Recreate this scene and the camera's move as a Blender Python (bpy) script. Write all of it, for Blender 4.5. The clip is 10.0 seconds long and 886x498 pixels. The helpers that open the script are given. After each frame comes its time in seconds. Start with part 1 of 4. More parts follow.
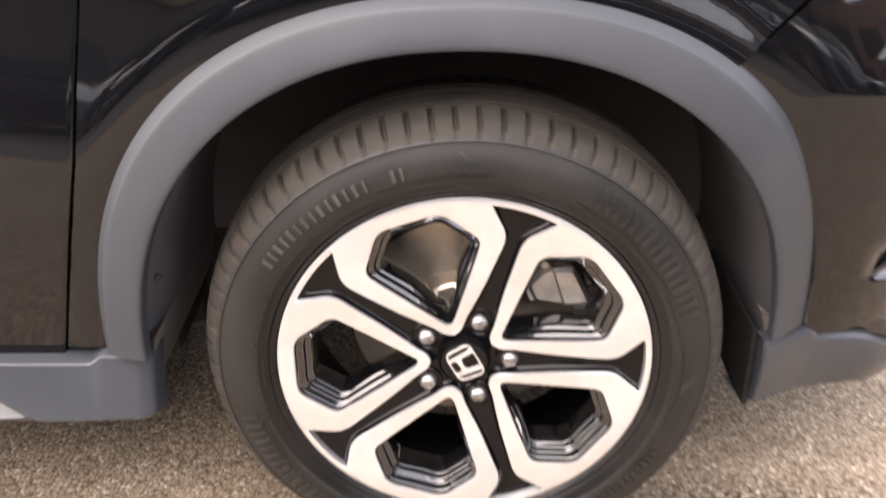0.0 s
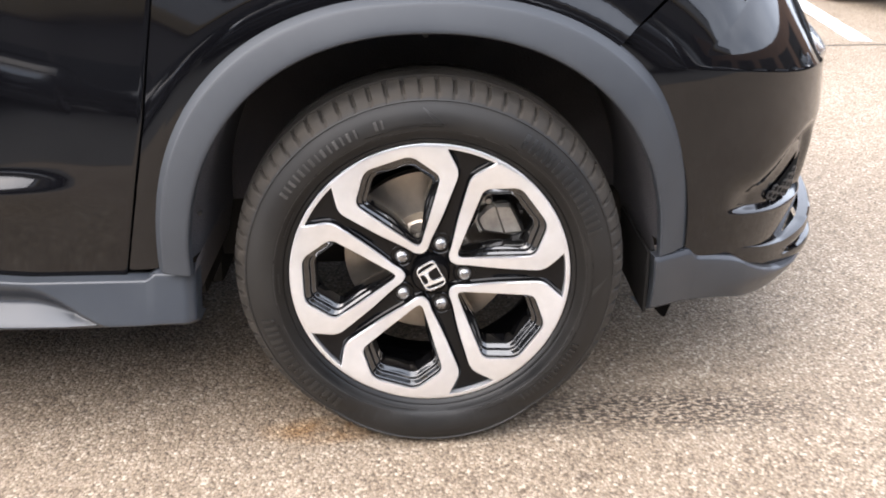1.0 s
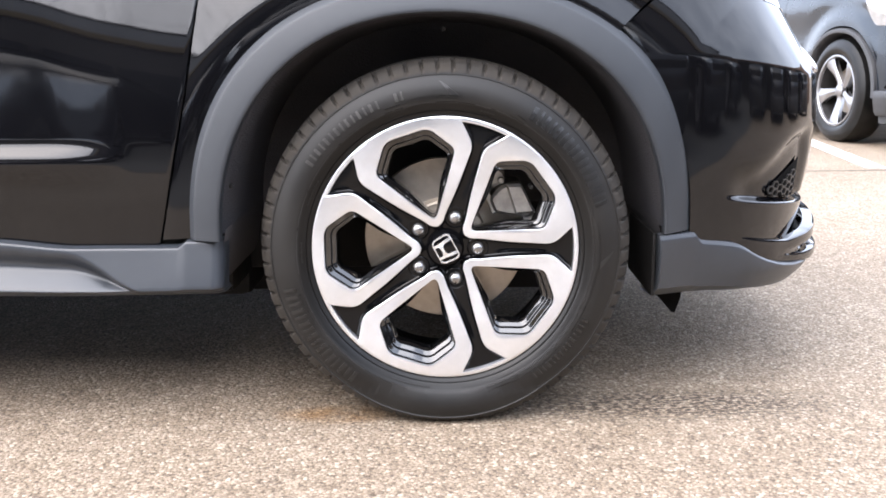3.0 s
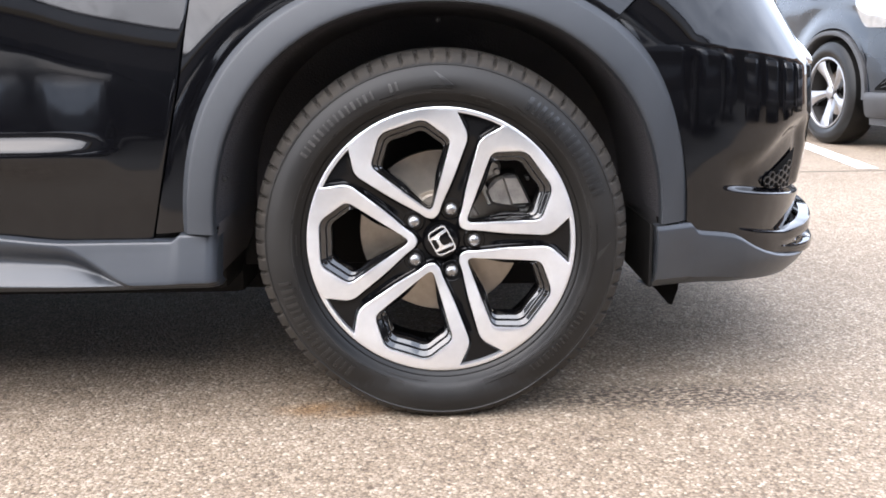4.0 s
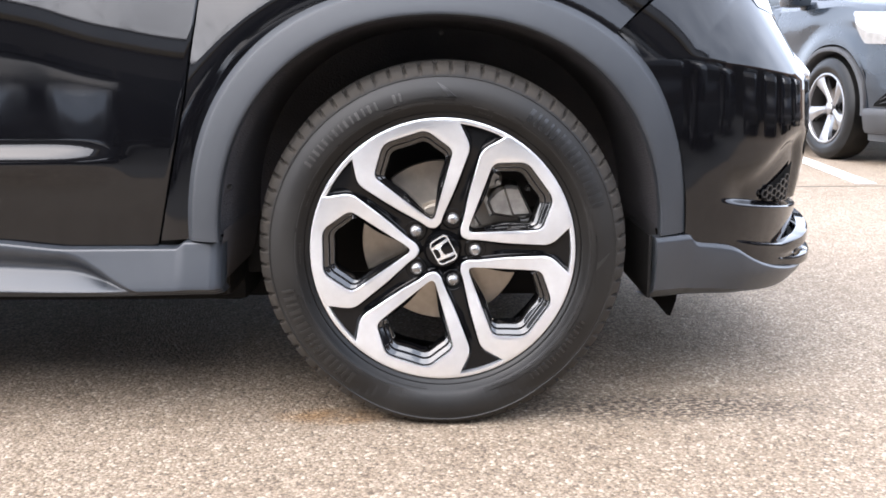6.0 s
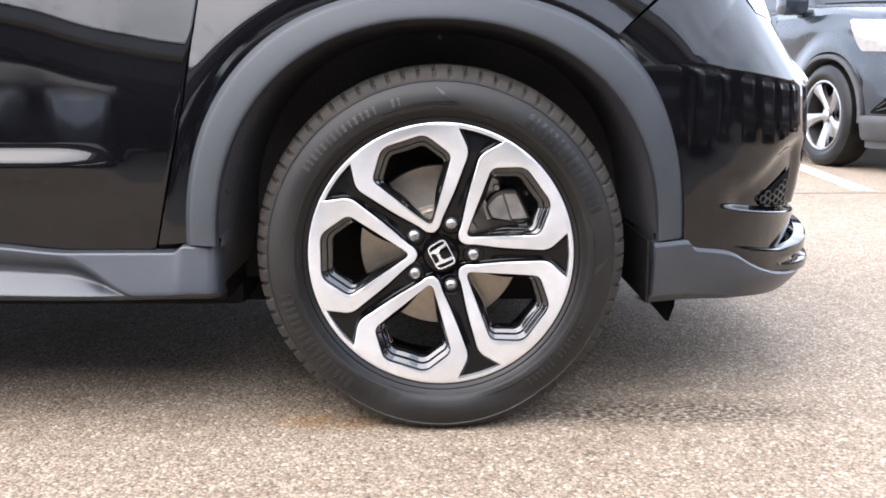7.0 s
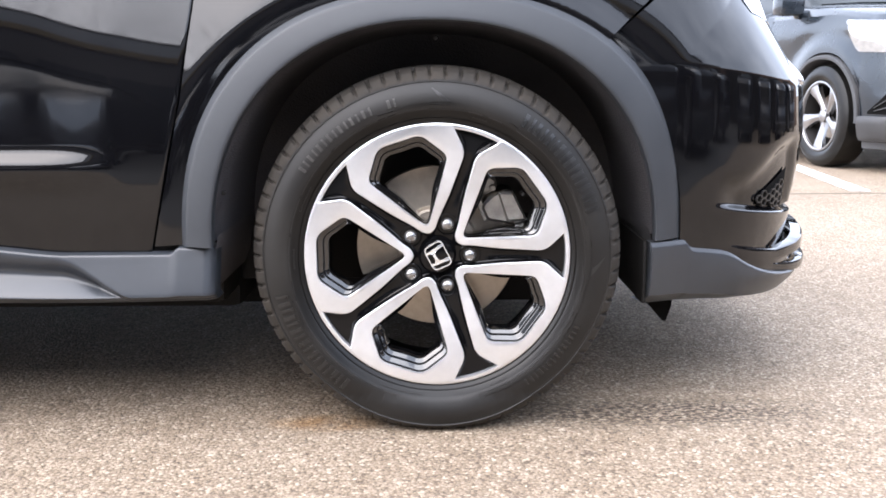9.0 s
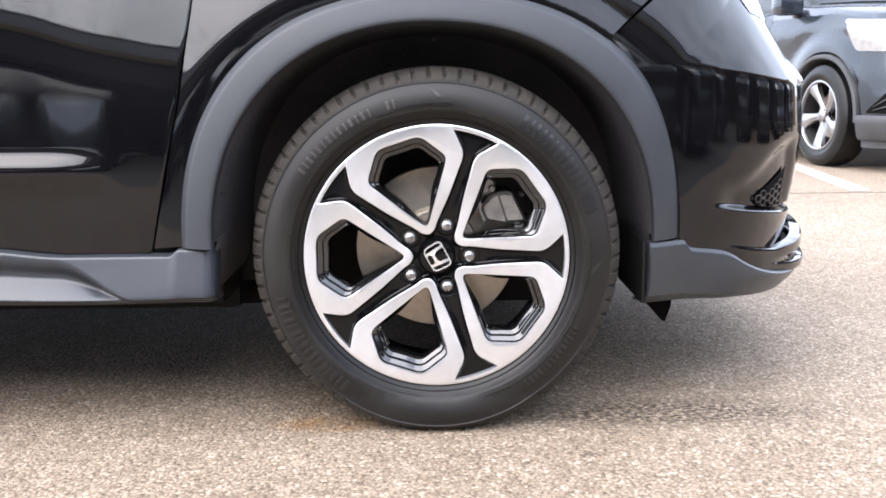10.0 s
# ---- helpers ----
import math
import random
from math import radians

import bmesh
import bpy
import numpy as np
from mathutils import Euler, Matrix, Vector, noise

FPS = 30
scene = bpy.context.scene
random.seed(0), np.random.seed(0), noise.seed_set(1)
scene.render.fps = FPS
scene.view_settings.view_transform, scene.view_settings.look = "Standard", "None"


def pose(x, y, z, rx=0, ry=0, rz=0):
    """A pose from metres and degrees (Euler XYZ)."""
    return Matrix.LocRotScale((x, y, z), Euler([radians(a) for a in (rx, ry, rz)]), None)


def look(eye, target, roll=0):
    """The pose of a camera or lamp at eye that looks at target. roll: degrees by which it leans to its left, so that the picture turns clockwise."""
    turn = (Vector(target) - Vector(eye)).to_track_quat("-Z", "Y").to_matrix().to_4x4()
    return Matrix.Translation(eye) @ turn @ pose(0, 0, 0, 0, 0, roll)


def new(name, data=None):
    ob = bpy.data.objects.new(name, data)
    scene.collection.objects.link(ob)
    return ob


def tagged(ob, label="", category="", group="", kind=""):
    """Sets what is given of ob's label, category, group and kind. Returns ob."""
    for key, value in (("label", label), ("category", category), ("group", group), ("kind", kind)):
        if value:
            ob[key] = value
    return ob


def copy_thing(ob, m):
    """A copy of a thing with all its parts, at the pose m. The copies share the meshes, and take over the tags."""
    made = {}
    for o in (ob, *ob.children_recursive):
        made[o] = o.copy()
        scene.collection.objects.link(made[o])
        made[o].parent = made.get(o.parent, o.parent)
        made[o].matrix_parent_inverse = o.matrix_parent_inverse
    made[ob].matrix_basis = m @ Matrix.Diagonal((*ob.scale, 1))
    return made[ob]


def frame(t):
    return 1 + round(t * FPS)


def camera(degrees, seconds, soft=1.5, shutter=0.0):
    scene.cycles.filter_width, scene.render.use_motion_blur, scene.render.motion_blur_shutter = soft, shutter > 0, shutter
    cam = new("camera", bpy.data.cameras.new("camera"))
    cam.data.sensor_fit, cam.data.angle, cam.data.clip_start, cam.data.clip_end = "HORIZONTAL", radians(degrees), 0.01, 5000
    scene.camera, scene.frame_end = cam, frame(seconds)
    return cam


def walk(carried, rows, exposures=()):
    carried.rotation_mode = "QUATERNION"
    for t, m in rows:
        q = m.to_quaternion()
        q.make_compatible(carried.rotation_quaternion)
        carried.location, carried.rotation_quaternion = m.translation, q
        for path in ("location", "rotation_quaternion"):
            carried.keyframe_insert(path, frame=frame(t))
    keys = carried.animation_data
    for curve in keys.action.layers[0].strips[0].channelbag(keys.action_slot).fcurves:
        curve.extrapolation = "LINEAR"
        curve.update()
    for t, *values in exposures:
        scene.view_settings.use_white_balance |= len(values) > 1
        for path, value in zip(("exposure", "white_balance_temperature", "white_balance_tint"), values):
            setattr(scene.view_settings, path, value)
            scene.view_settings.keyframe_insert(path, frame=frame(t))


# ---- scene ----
cam = camera(50.0, 10.0, soft=1.7, shutter=0.5)
PATH = [
    (0, (-0.022, -0.941, 0.997), (-0.029, 0.822, 0.053), -0.3),
    (0.2, (-0.027, -1.029, 0.99), (-0.005, 0.738, 0.059), -0.9),
    (0.5, (-0.027, -1.184, 0.965), (0.014, 0.625, 0.114), -1.0),
    (0.7, (-0.025, -1.269, 0.978), (0.022, 0.552, 0.159), -0.8),
    (0.9, (-0.02, -1.361, 0.978), (0.026, 0.475, 0.184), -0.4),
    (1, (-0.019, -1.392, 0.975), (0.033, 0.445, 0.186), -0.5),
    (1.3, (-0.004, -1.525, 0.949), (0.014, 0.344, 0.244), -0.6),
    (1.5, (0.005, -1.561, 0.939), (-0.01, 0.311, 0.236), -0.6),
    (1.8, (0.008, -1.561, 0.863), (-0.009, 0.326, 0.21), -0.7),
    (2, (0.005, -1.561, 0.799), (0.004, 0.35, 0.209), -1.2),
    (2.2, (0.007, -1.567, 0.751), (-0.006, 0.357, 0.216), -1.3),
    (2.5, (-0.001, -1.581, 0.683), (-0.023, 0.374, 0.258), -0.9),
    (2.7, (0.007, -1.584, 0.669), (-0.01, 0.371, 0.249), -0.5),
    (3.8, (-0.002, -1.576, 0.634), (0.003, 0.383, 0.233), -0.8),
    (4, (-0.002, -1.576, 0.628), (0.004, 0.384, 0.229), -0.8),
    (4.5, (-0.004, -1.573, 0.625), (-0.002, 0.387, 0.226), -0.7),
    (5, (-0.01, -1.598, 0.626), (0.005, 0.365, 0.248), -0.4),
    (5.5, (-0.009, -1.596, 0.627), (0.002, 0.369, 0.251), -0.3),
    (5.7, (-0.004, -1.596, 0.627), (0.001, 0.368, 0.252), -0.3),
    (6.8, (-0.014, -1.604, 0.63), (0.005, 0.361, 0.262), -0.1),
    (7, (-0.008, -1.596, 0.624), (0.006, 0.371, 0.263), -0.1),
    (7.5, (-0.008, -1.594, 0.624), (0.01, 0.373, 0.265), -0.1),
    (8, (-0.004, -1.593, 0.621), (0.013, 0.375, 0.261), -0.1),
    (8.5, (-0.003, -1.595, 0.621), (0.017, 0.372, 0.263), -0.2),
    (9, (-0.005, -1.595, 0.621), (0.013, 0.373, 0.265), -0.3),
    (9.5, (-0.001, -1.595, 0.621), (0.019, 0.373, 0.264), -0.4),
    (10, (-0.004, -1.596, 0.622), (0.014, 0.372, 0.267), -0.5),
]
walk(cam, [(t, look(eye, target, roll)) for t, eye, target, roll in PATH], exposures=[(0.0, 2.58, 7150, 20), (0.5, 2.34, 6950, 16), (1.0, 2.28, 6450, 14), (2.5, 2.44, 6250, 15), (4.0, 2.22, 6220, 14), (5.5, 2.28, 6220, 14), (10.0, 2.32, 6200, 15)])

# ---- world and light ----
world = bpy.data.worlds.new("overcast_sky")
scene.world = world
world.use_nodes = True
wn, wl = world.node_tree.nodes, world.node_tree.links
sky = wn.new("ShaderNodeTexSky")
sky.sky_type, sky.sun_disc = "NISHITA", False
SUN_EL, SUN_AZ = radians(48), radians(230)
sky.sun_elevation, sky.sun_rotation = SUN_EL, SUN_AZ
sky.dust_density, sky.air_density = 4.0, 1.0
wmap = wn.new("ShaderNodeTexCoord")
wnoise = wn.new("ShaderNodeTexNoise")
wnoise.inputs["Scale"].default_value, wnoise.inputs["Detail"].default_value = 4.0, 6.0
wramp = wn.new("ShaderNodeValToRGB")
wramp.color_ramp.elements[0].position, wramp.color_ramp.elements[0].color = 0.36, (5.6, 6.15, 7.0, 1)
wramp.color_ramp.elements[1].position, wramp.color_ramp.elements[1].color = 0.64, (7.75, 8.35, 9.2, 1)
wmix = wn.new("ShaderNodeMixRGB")
wmix.inputs[0].default_value = 0.75
wl.new(wmap.outputs["Generated"], wnoise.inputs["Vector"])
wl.new(wnoise.outputs["Fac"], wramp.inputs["Fac"])
wl.new(sky.outputs["Color"], wmix.inputs[1])
wl.new(wramp.outputs["Color"], wmix.inputs[2])
wl.new(wmix.outputs["Color"], wn["Background"].inputs["Color"])
wn["Background"].inputs["Strength"].default_value = 0.116

sun = new("sun", bpy.data.lights.new("sun", "SUN"))
sun.data.energy, sun.data.angle, sun.data.color = 1.5, radians(100), (1.0, 0.95, 0.87)
sun.matrix_world = look((math.sin(SUN_AZ) * math.cos(SUN_EL) * 20, math.cos(SUN_AZ) * math.cos(SUN_EL) * 20, math.sin(SUN_EL) * 20), (0, 0, 0))


# ---- materials ----
def material(name, base, rough=0.5, metal=0.0, coat=0.0, spec=0.5):
    m = bpy.data.materials.new(name)
    m.use_nodes = True
    b = m.node_tree.nodes["Principled BSDF"]
    b.inputs["Base Color"].default_value = (*base, 1)
    b.inputs["Roughness"].default_value, b.inputs["Metallic"].default_value = rough, metal
    b.inputs["Coat Weight"].default_value, b.inputs["Coat Roughness"].default_value = coat, 0.03
    b.inputs["Specular IOR Level"].default_value = spec
    return m, m.node_tree.nodes, m.node_tree.links, b


def noise_tex(n, l, scale, detail=4.0, rough=0.55, stretch=None):
    tc = n.new("ShaderNodeTexCoord")
    t = n.new("ShaderNodeTexNoise")
    t.inputs["Scale"].default_value, t.inputs["Detail"].default_value, t.inputs["Roughness"].default_value = scale, detail, rough
    if stretch:
        mp = n.new("ShaderNodeMapping")
        mp.inputs["Scale"].default_value = stretch
        l.new(tc.outputs["Object"], mp.inputs["Vector"])
        l.new(mp.outputs["Vector"], t.inputs["Vector"])
    else:
        l.new(tc.outputs["Object"], t.inputs["Vector"])
    return t


def ramp(n, l, src, stops):
    r = n.new("ShaderNodeValToRGB")
    e = r.color_ramp.elements
    while len(e) < len(stops):
        e.new(0.5)
    for s, (p, c) in zip(e, stops):
        s.position, s.color = p, (*c, 1) if len(c) == 3 else c
    l.new(src, r.inputs["Fac"])
    return r


def bump(n, l, b, src, strength, distance):
    bp = n.new("ShaderNodeBump")
    bp.inputs["Strength"].default_value, bp.inputs["Distance"].default_value = strength, distance
    l.new(src, bp.inputs["Height"])
    l.new(bp.outputs["Normal"], b.inputs["Normal"])
    return bp


def worn(name, c0, c1, rough0, rough1, scale, fine, strength, dist, metal=0.0, coat=0.0, spec=0.5, stretch=None):
    """A surface whose colour and gloss wander between two values at a large scale, with fine relief."""
    m, n, l, b = material(name, c0, rough0, metal, coat, spec)
    big, small = noise_tex(n, l, scale, stretch=stretch), noise_tex(n, l, fine, 2.0)
    r = ramp(n, l, big.outputs["Fac"], [(0.35, c0), (0.68, c1)])
    l.new(r.outputs["Color"], b.inputs["Base Color"])
    g = ramp(n, l, big.outputs["Fac"], [(0.3, (rough0,) * 3), (0.7, (rough1,) * 3)])
    l.new(g.outputs["Color"], b.inputs["Roughness"])
    if strength:
        bump(n, l, b, small.outputs["Fac"], strength, dist)
    return m


PAINT = worn("black_paint", (0.0028, 0.0028, 0.0035), (0.0042, 0.0042, 0.005), 0.03, 0.05, 5, 700, 0.02, 0.0003, spec=0.5)
CLAD = worn("grey_plastic", (0.029, 0.033, 0.039), (0.037, 0.041, 0.047), 0.44, 0.54, 9, 1400, 0.25, 0.0004, spec=0.42)
SKIRT = worn("grey_skirt_plastic", (0.030, 0.034, 0.041), (0.038, 0.043, 0.050), 0.27, 0.34, 7, 1200, 0.15, 0.0004)
RUBBER = worn("tyre_rubber", (0.005, 0.005, 0.005), (0.009, 0.0085, 0.0080), 0.30, 0.42, 14, 500, 0.2, 0.0006, spec=0.26)
MARK = worn("raised_rubber", (0.011, 0.0108, 0.0108), (0.017, 0.0167, 0.0165), 0.24, 0.34, 20, 500, 0.2, 0.0006)
SCUFF = worn("scuffed_rubber", (0.03, 0.028, 0.026), (0.05, 0.047, 0.043), 0.4, 0.5, 20, 500, 0.2, 0.0006)
DUSTY = worn("dusty_rubber", (0.0085, 0.0081, 0.0078), (0.016, 0.0150, 0.0138), 0.40, 0.54, 9, 600, 0.25, 0.0006, spec=0.35)
TREAD = worn("tyre_tread", (0.016, 0.0132, 0.0102), (0.031, 0.0252, 0.0190), 0.7, 0.9, 30, 420, 0.4, 0.001)
GLOSS = worn("gloss_black", (0.003, 0.003, 0.0036), (0.0045, 0.0045, 0.005), 0.05, 0.09, 12, 300, 0.02, 0.0004, coat=0.10, spec=0.20)
ALLOY = worn("machined_alloy", (0.79, 0.81, 0.845), (0.85, 0.87, 0.905), 0.30, 0.34, 40, 900, 0.06, 0.0003, metal=0.86)
al = ALLOY.node_tree
tan = al.nodes.new("ShaderNodeTangent")
tan.direction_type, tan.axis = "RADIAL", "Y"
al.links.new(tan.outputs["Tangent"], al.nodes["Principled BSDF"].inputs["Tangent"])
al.nodes["Principled BSDF"].inputs["Anisotropic"].default_value = 0.75
CLEAR_GLOSS = worn("lacquered_black", (0.004, 0.004, 0.0046), (0.006, 0.006, 0.0065), 0.05, 0.08, 12, 300, 0.02, 0.0004, coat=1.0, spec=0.6)
CHROME = worn("bright_metal", (0.62, 0.62, 0.62), (0.75, 0.75, 0.74), 0.14, 0.3, 60, 500, 0.1, 0.0004, metal=1.0)
DISC = worn("disc_steel", (0.40, 0.35, 0.29), (0.52, 0.46, 0.39), 0.34, 0.44, 30, 300, 0.15, 0.0005, metal=0.8)
CAST = worn("cast_metal", (0.30, 0.295, 0.285), (0.46, 0.45, 0.43), 0.28, 0.42, 50, 300, 0.5, 0.0012, metal=0.7)
BADGE = worn("badge_chrome", (0.82, 0.83, 0.85), (0.88, 0.89, 0.90), 0.18, 0.26, 60, 500, 0.05, 0.0003, metal=0.75)
LINER = worn("arch_liner_felt", (0.070, 0.068, 0.076), (0.098, 0.093, 0.098), 0.8, 0.95, 6, 260, 0.6, 0.003)
DARK = worn("dark_recess", (0.011, 0.0105, 0.0105), (0.017, 0.016, 0.015), 0.6, 0.8, 8, 200, 0.3, 0.002, spec=0.25)
FAR_PAINT = worn("grey_metallic_paint", (0.020, 0.027, 0.036), (0.028, 0.036, 0.046), 0.22, 0.30, 4, 900, 0.05, 0.0004, metal=0.4, coat=0.5)
NAVY_PAINT = worn("dark_blue_paint", (0.006, 0.008, 0.014), (0.010, 0.012, 0.02), 0.08, 0.14, 4, 900, 0.05, 0.0004, coat=0.7)
FAR_CLAD = worn("weathered_plastic", (0.036, 0.037, 0.040), (0.052, 0.053, 0.056), 0.45, 0.6, 5, 600, 0.2, 0.0006)
LENS = worn("lamp_lens", (0.40, 0.42, 0.44), (0.54, 0.56, 0.58), 0.06, 0.1, 30, 200, 0.02, 0.0005, metal=0.75, coat=1.0)
LINE = worn("line_paint", (0.48, 0.465, 0.44), (0.66, 0.65, 0.63), 0.6, 0.75, 25, 160, 0.6, 0.002)
GLASS = worn("tinted_glass", (0.02, 0.024, 0.026), (0.03, 0.034, 0.036), 0.03, 0.05, 3, 50, 0.0, 0.0, spec=0.25)
VOID = worn("black_void", (0.0025, 0.0025, 0.0025), (0.004, 0.004, 0.004), 0.8, 0.95, 8, 200, 0.2, 0.002, spec=0.1)
NUT = worn("nut_steel", (0.24, 0.238, 0.235), (0.36, 0.355, 0.35), 0.24, 0.36, 90, 420, 0.5, 0.0009, metal=0.9)
SILVER = worn("silver_alloy", (0.30, 0.30, 0.31), (0.38, 0.38, 0.39), 0.28, 0.36, 20, 500, 0.1, 0.0004, metal=0.85)
GALV = worn("mesh_plastic", (0.020, 0.020, 0.021), (0.034, 0.033, 0.032), 0.35, 0.5, 40, 300, 0.2, 0.0005)


def asphalt():
    m, n, l, b = material("aggregate_asphalt", (0.3, 0.26, 0.22), 0.85)
    tc = n.new("ShaderNodeTexCoord")
    vor = n.new("ShaderNodeTexVoronoi")
    vor.inputs["Scale"].default_value, vor.inputs["Randomness"].default_value = 158, 1.0
    wob = n.new("ShaderNodeTexNoise")
    wob.inputs["Scale"].default_value, wob.inputs["Detail"].default_value = 160, 2
    add = n.new("ShaderNodeMixRGB")
    add.blend_type, add.inputs[0].default_value = "ADD", 0.008
    l.new(tc.outputs["Object"], add.inputs[1])
    l.new(wob.outputs["Color"], add.inputs[2])
    l.new(tc.outputs["Object"], wob.inputs["Vector"])
    l.new(add.outputs["Color"], vor.inputs["Vector"])
    stone = ramp(n, l, vor.outputs["Color"], [(0.0, (0.13, 0.102, 0.075)), (0.22, (0.28, 0.224, 0.166)), (0.52, (0.345, 0.283, 0.214)), (0.76, (0.41, 0.345, 0.268)), (0.90, (0.57, 0.505, 0.415))])
    gap = ramp(n, l, vor.outputs["Distance"], [(0.35, (1, 1, 1)), (0.8, (0.52, 0.48, 0.44))])
    mul = n.new("ShaderNodeMixRGB")
    mul.blend_type, mul.inputs[0].default_value = "MULTIPLY", 1.0
    l.new(stone.outputs["Color"], mul.inputs[1])
    l.new(gap.outputs["Color"], mul.inputs[2])
    last = mul.outputs["Color"]
    grit = n.new("ShaderNodeTexVoronoi")
    grit.inputs["Scale"].default_value = 330
    l.new(tc.outputs["Object"], grit.inputs["Vector"])
    gr = ramp(n, l, grit.outputs["Color"], [(0.10, (0.42, 0.39, 0.36)), (0.24, (0.86, 0.84, 0.82)), (0.62, (1.0, 1.0, 1.0)), (0.88, (1.30, 1.28, 1.24))])
    gm = n.new("ShaderNodeMixRGB")
    gm.blend_type, gm.inputs[0].default_value = "MULTIPLY", 1.0
    l.new(last, gm.inputs[1])
    l.new(gr.outputs["Color"], gm.inputs[2])
    last = gm.outputs["Color"]
    # broad patches of wear and dirt
    for scale, lo, hi, tone in ((0.7, 0.3, 0.7, (0.80, 0.78, 0.76)), (5.0, 0.35, 0.7, (0.86, 0.84, 0.81)), (28.0, 0.42, 0.62, (0.84, 0.82, 0.80))):
        t = noise_tex(n, l, scale, 5)
        r = ramp(n, l, t.outputs["Fac"], [(lo, (1, 1, 1)), (hi, tone)])
        k = n.new("ShaderNodeMixRGB")
        k.blend_type, k.inputs[0].default_value = "MULTIPLY", 1.0
        l.new(last, k.inputs[1])
        l.new(r.outputs["Color"], k.inputs[2])
        last = k.outputs["Color"]

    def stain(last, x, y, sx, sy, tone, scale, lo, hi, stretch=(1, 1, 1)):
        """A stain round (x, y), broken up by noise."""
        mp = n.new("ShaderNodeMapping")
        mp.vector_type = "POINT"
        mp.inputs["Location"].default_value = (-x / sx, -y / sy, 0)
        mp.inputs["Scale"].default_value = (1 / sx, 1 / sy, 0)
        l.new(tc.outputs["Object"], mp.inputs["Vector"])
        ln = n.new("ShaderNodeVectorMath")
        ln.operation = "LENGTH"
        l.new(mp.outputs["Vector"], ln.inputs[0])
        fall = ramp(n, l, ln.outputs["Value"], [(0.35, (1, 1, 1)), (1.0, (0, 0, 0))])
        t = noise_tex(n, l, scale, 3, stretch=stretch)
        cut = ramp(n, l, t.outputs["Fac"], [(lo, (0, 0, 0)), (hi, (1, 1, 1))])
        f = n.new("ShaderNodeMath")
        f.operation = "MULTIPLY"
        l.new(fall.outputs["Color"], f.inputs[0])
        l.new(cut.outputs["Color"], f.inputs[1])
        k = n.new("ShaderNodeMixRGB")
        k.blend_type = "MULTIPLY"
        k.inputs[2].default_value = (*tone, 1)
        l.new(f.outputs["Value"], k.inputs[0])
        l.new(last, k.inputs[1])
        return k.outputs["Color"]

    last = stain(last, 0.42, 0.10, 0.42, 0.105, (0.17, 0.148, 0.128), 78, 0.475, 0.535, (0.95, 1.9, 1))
    last = stain(last, -0.20, 0.06, 0.13, 0.05, (0.95, 0.72, 0.46), 14, 0.30, 0.55)
    last = stain(last, 0.252, -0.095, 0.022, 0.016, (0.5, 0.47, 0.45), 40, 0.1, 0.3)
    # a fine joint across the bays
    sep = n.new("ShaderNodeSeparateXYZ")
    l.new(tc.outputs["Object"], sep.inputs[0])
    off = n.new("ShaderNodeMath")
    off.operation, off.inputs[1].default_value = "SUBTRACT", 3.415
    l.new(sep.outputs["Y"], off.inputs[0])
    ab = n.new("ShaderNodeMath")
    ab.operation = "ABSOLUTE"
    l.new(off.outputs["Value"], ab.inputs[0])
    jr = ramp(n, l, ab.outputs["Value"], [(0.012, (0.25, 0.23, 0.21)), (0.022, (1, 1, 1))])
    k = n.new("ShaderNodeMixRGB")
    k.blend_type, k.inputs[0].default_value = "MULTIPLY", 1.0
    l.new(last, k.inputs[1])
    l.new(jr.outputs["Color"], k.inputs[2])
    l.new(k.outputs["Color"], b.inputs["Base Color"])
    inv = ramp(n, l, vor.outputs["Distance"], [(0.1, (1, 1, 1)), (0.8, (0, 0, 0))])
    bump(n, l, b, inv.outputs["Color"], 0.6, 0.0035)
    b.inputs["Roughness"].default_value = 0.78
    return m


ASPHALT = asphalt()


# ---- building helpers ----
def join(*pieces):
    """Several (verts, faces) as one."""
    V, F = [], []
    for v, f in pieces:
        o = len(V)
        V += list(v)
        F += [tuple(i + o for i in q) for q in f]
    return V, F


def grid(fn, us, vs, close=False):
    """A sheet of fn(u, v)."""
    nu, nv = len(us), len(vs)
    V = [fn(u, v) for u in us for v in vs]
    F = []
    for i in range(nu if close else nu - 1):
        j = (i + 1) % nu
        F += [(i * nv + k, j * nv + k, j * nv + k + 1, i * nv + k + 1) for k in range(nv - 1)]
    return V, F


def span(a, b, n):
    return [a + (b - a) * i / (n - 1) for i in range(n)]


def part(name, geo, mat, parent=None, label="", at=(0, 0, 0), sharp=35, turn=None, mesh=None):
    """ONE mesh object under a thing or a part; at: its own place within its parent."""
    if mesh is None:
        V, F = geo
        mesh = bpy.data.meshes.new(name)
        mesh.from_pydata([tuple(v) for v in V], [], F)
        bm = bmesh.new()
        bm.from_mesh(mesh)
        bmesh.ops.remove_doubles(bm, verts=bm.verts, dist=1e-5)
        bmesh.ops.recalc_face_normals(bm, faces=bm.faces)
        bm.to_mesh(mesh)
        bm.free()
        mesh.polygons.foreach_set("use_smooth", [True] * len(mesh.polygons))
        mesh.set_sharp_from_angle(angle=radians(sharp))
        mesh.materials.append(mat)
    ob = new(name, mesh)
    if parent is not None:
        ob.parent = parent
    ob.matrix_basis = Matrix.Translation(at) @ (turn if turn is not None else Matrix())
    if label:
        ob["label"] = label
    return ob


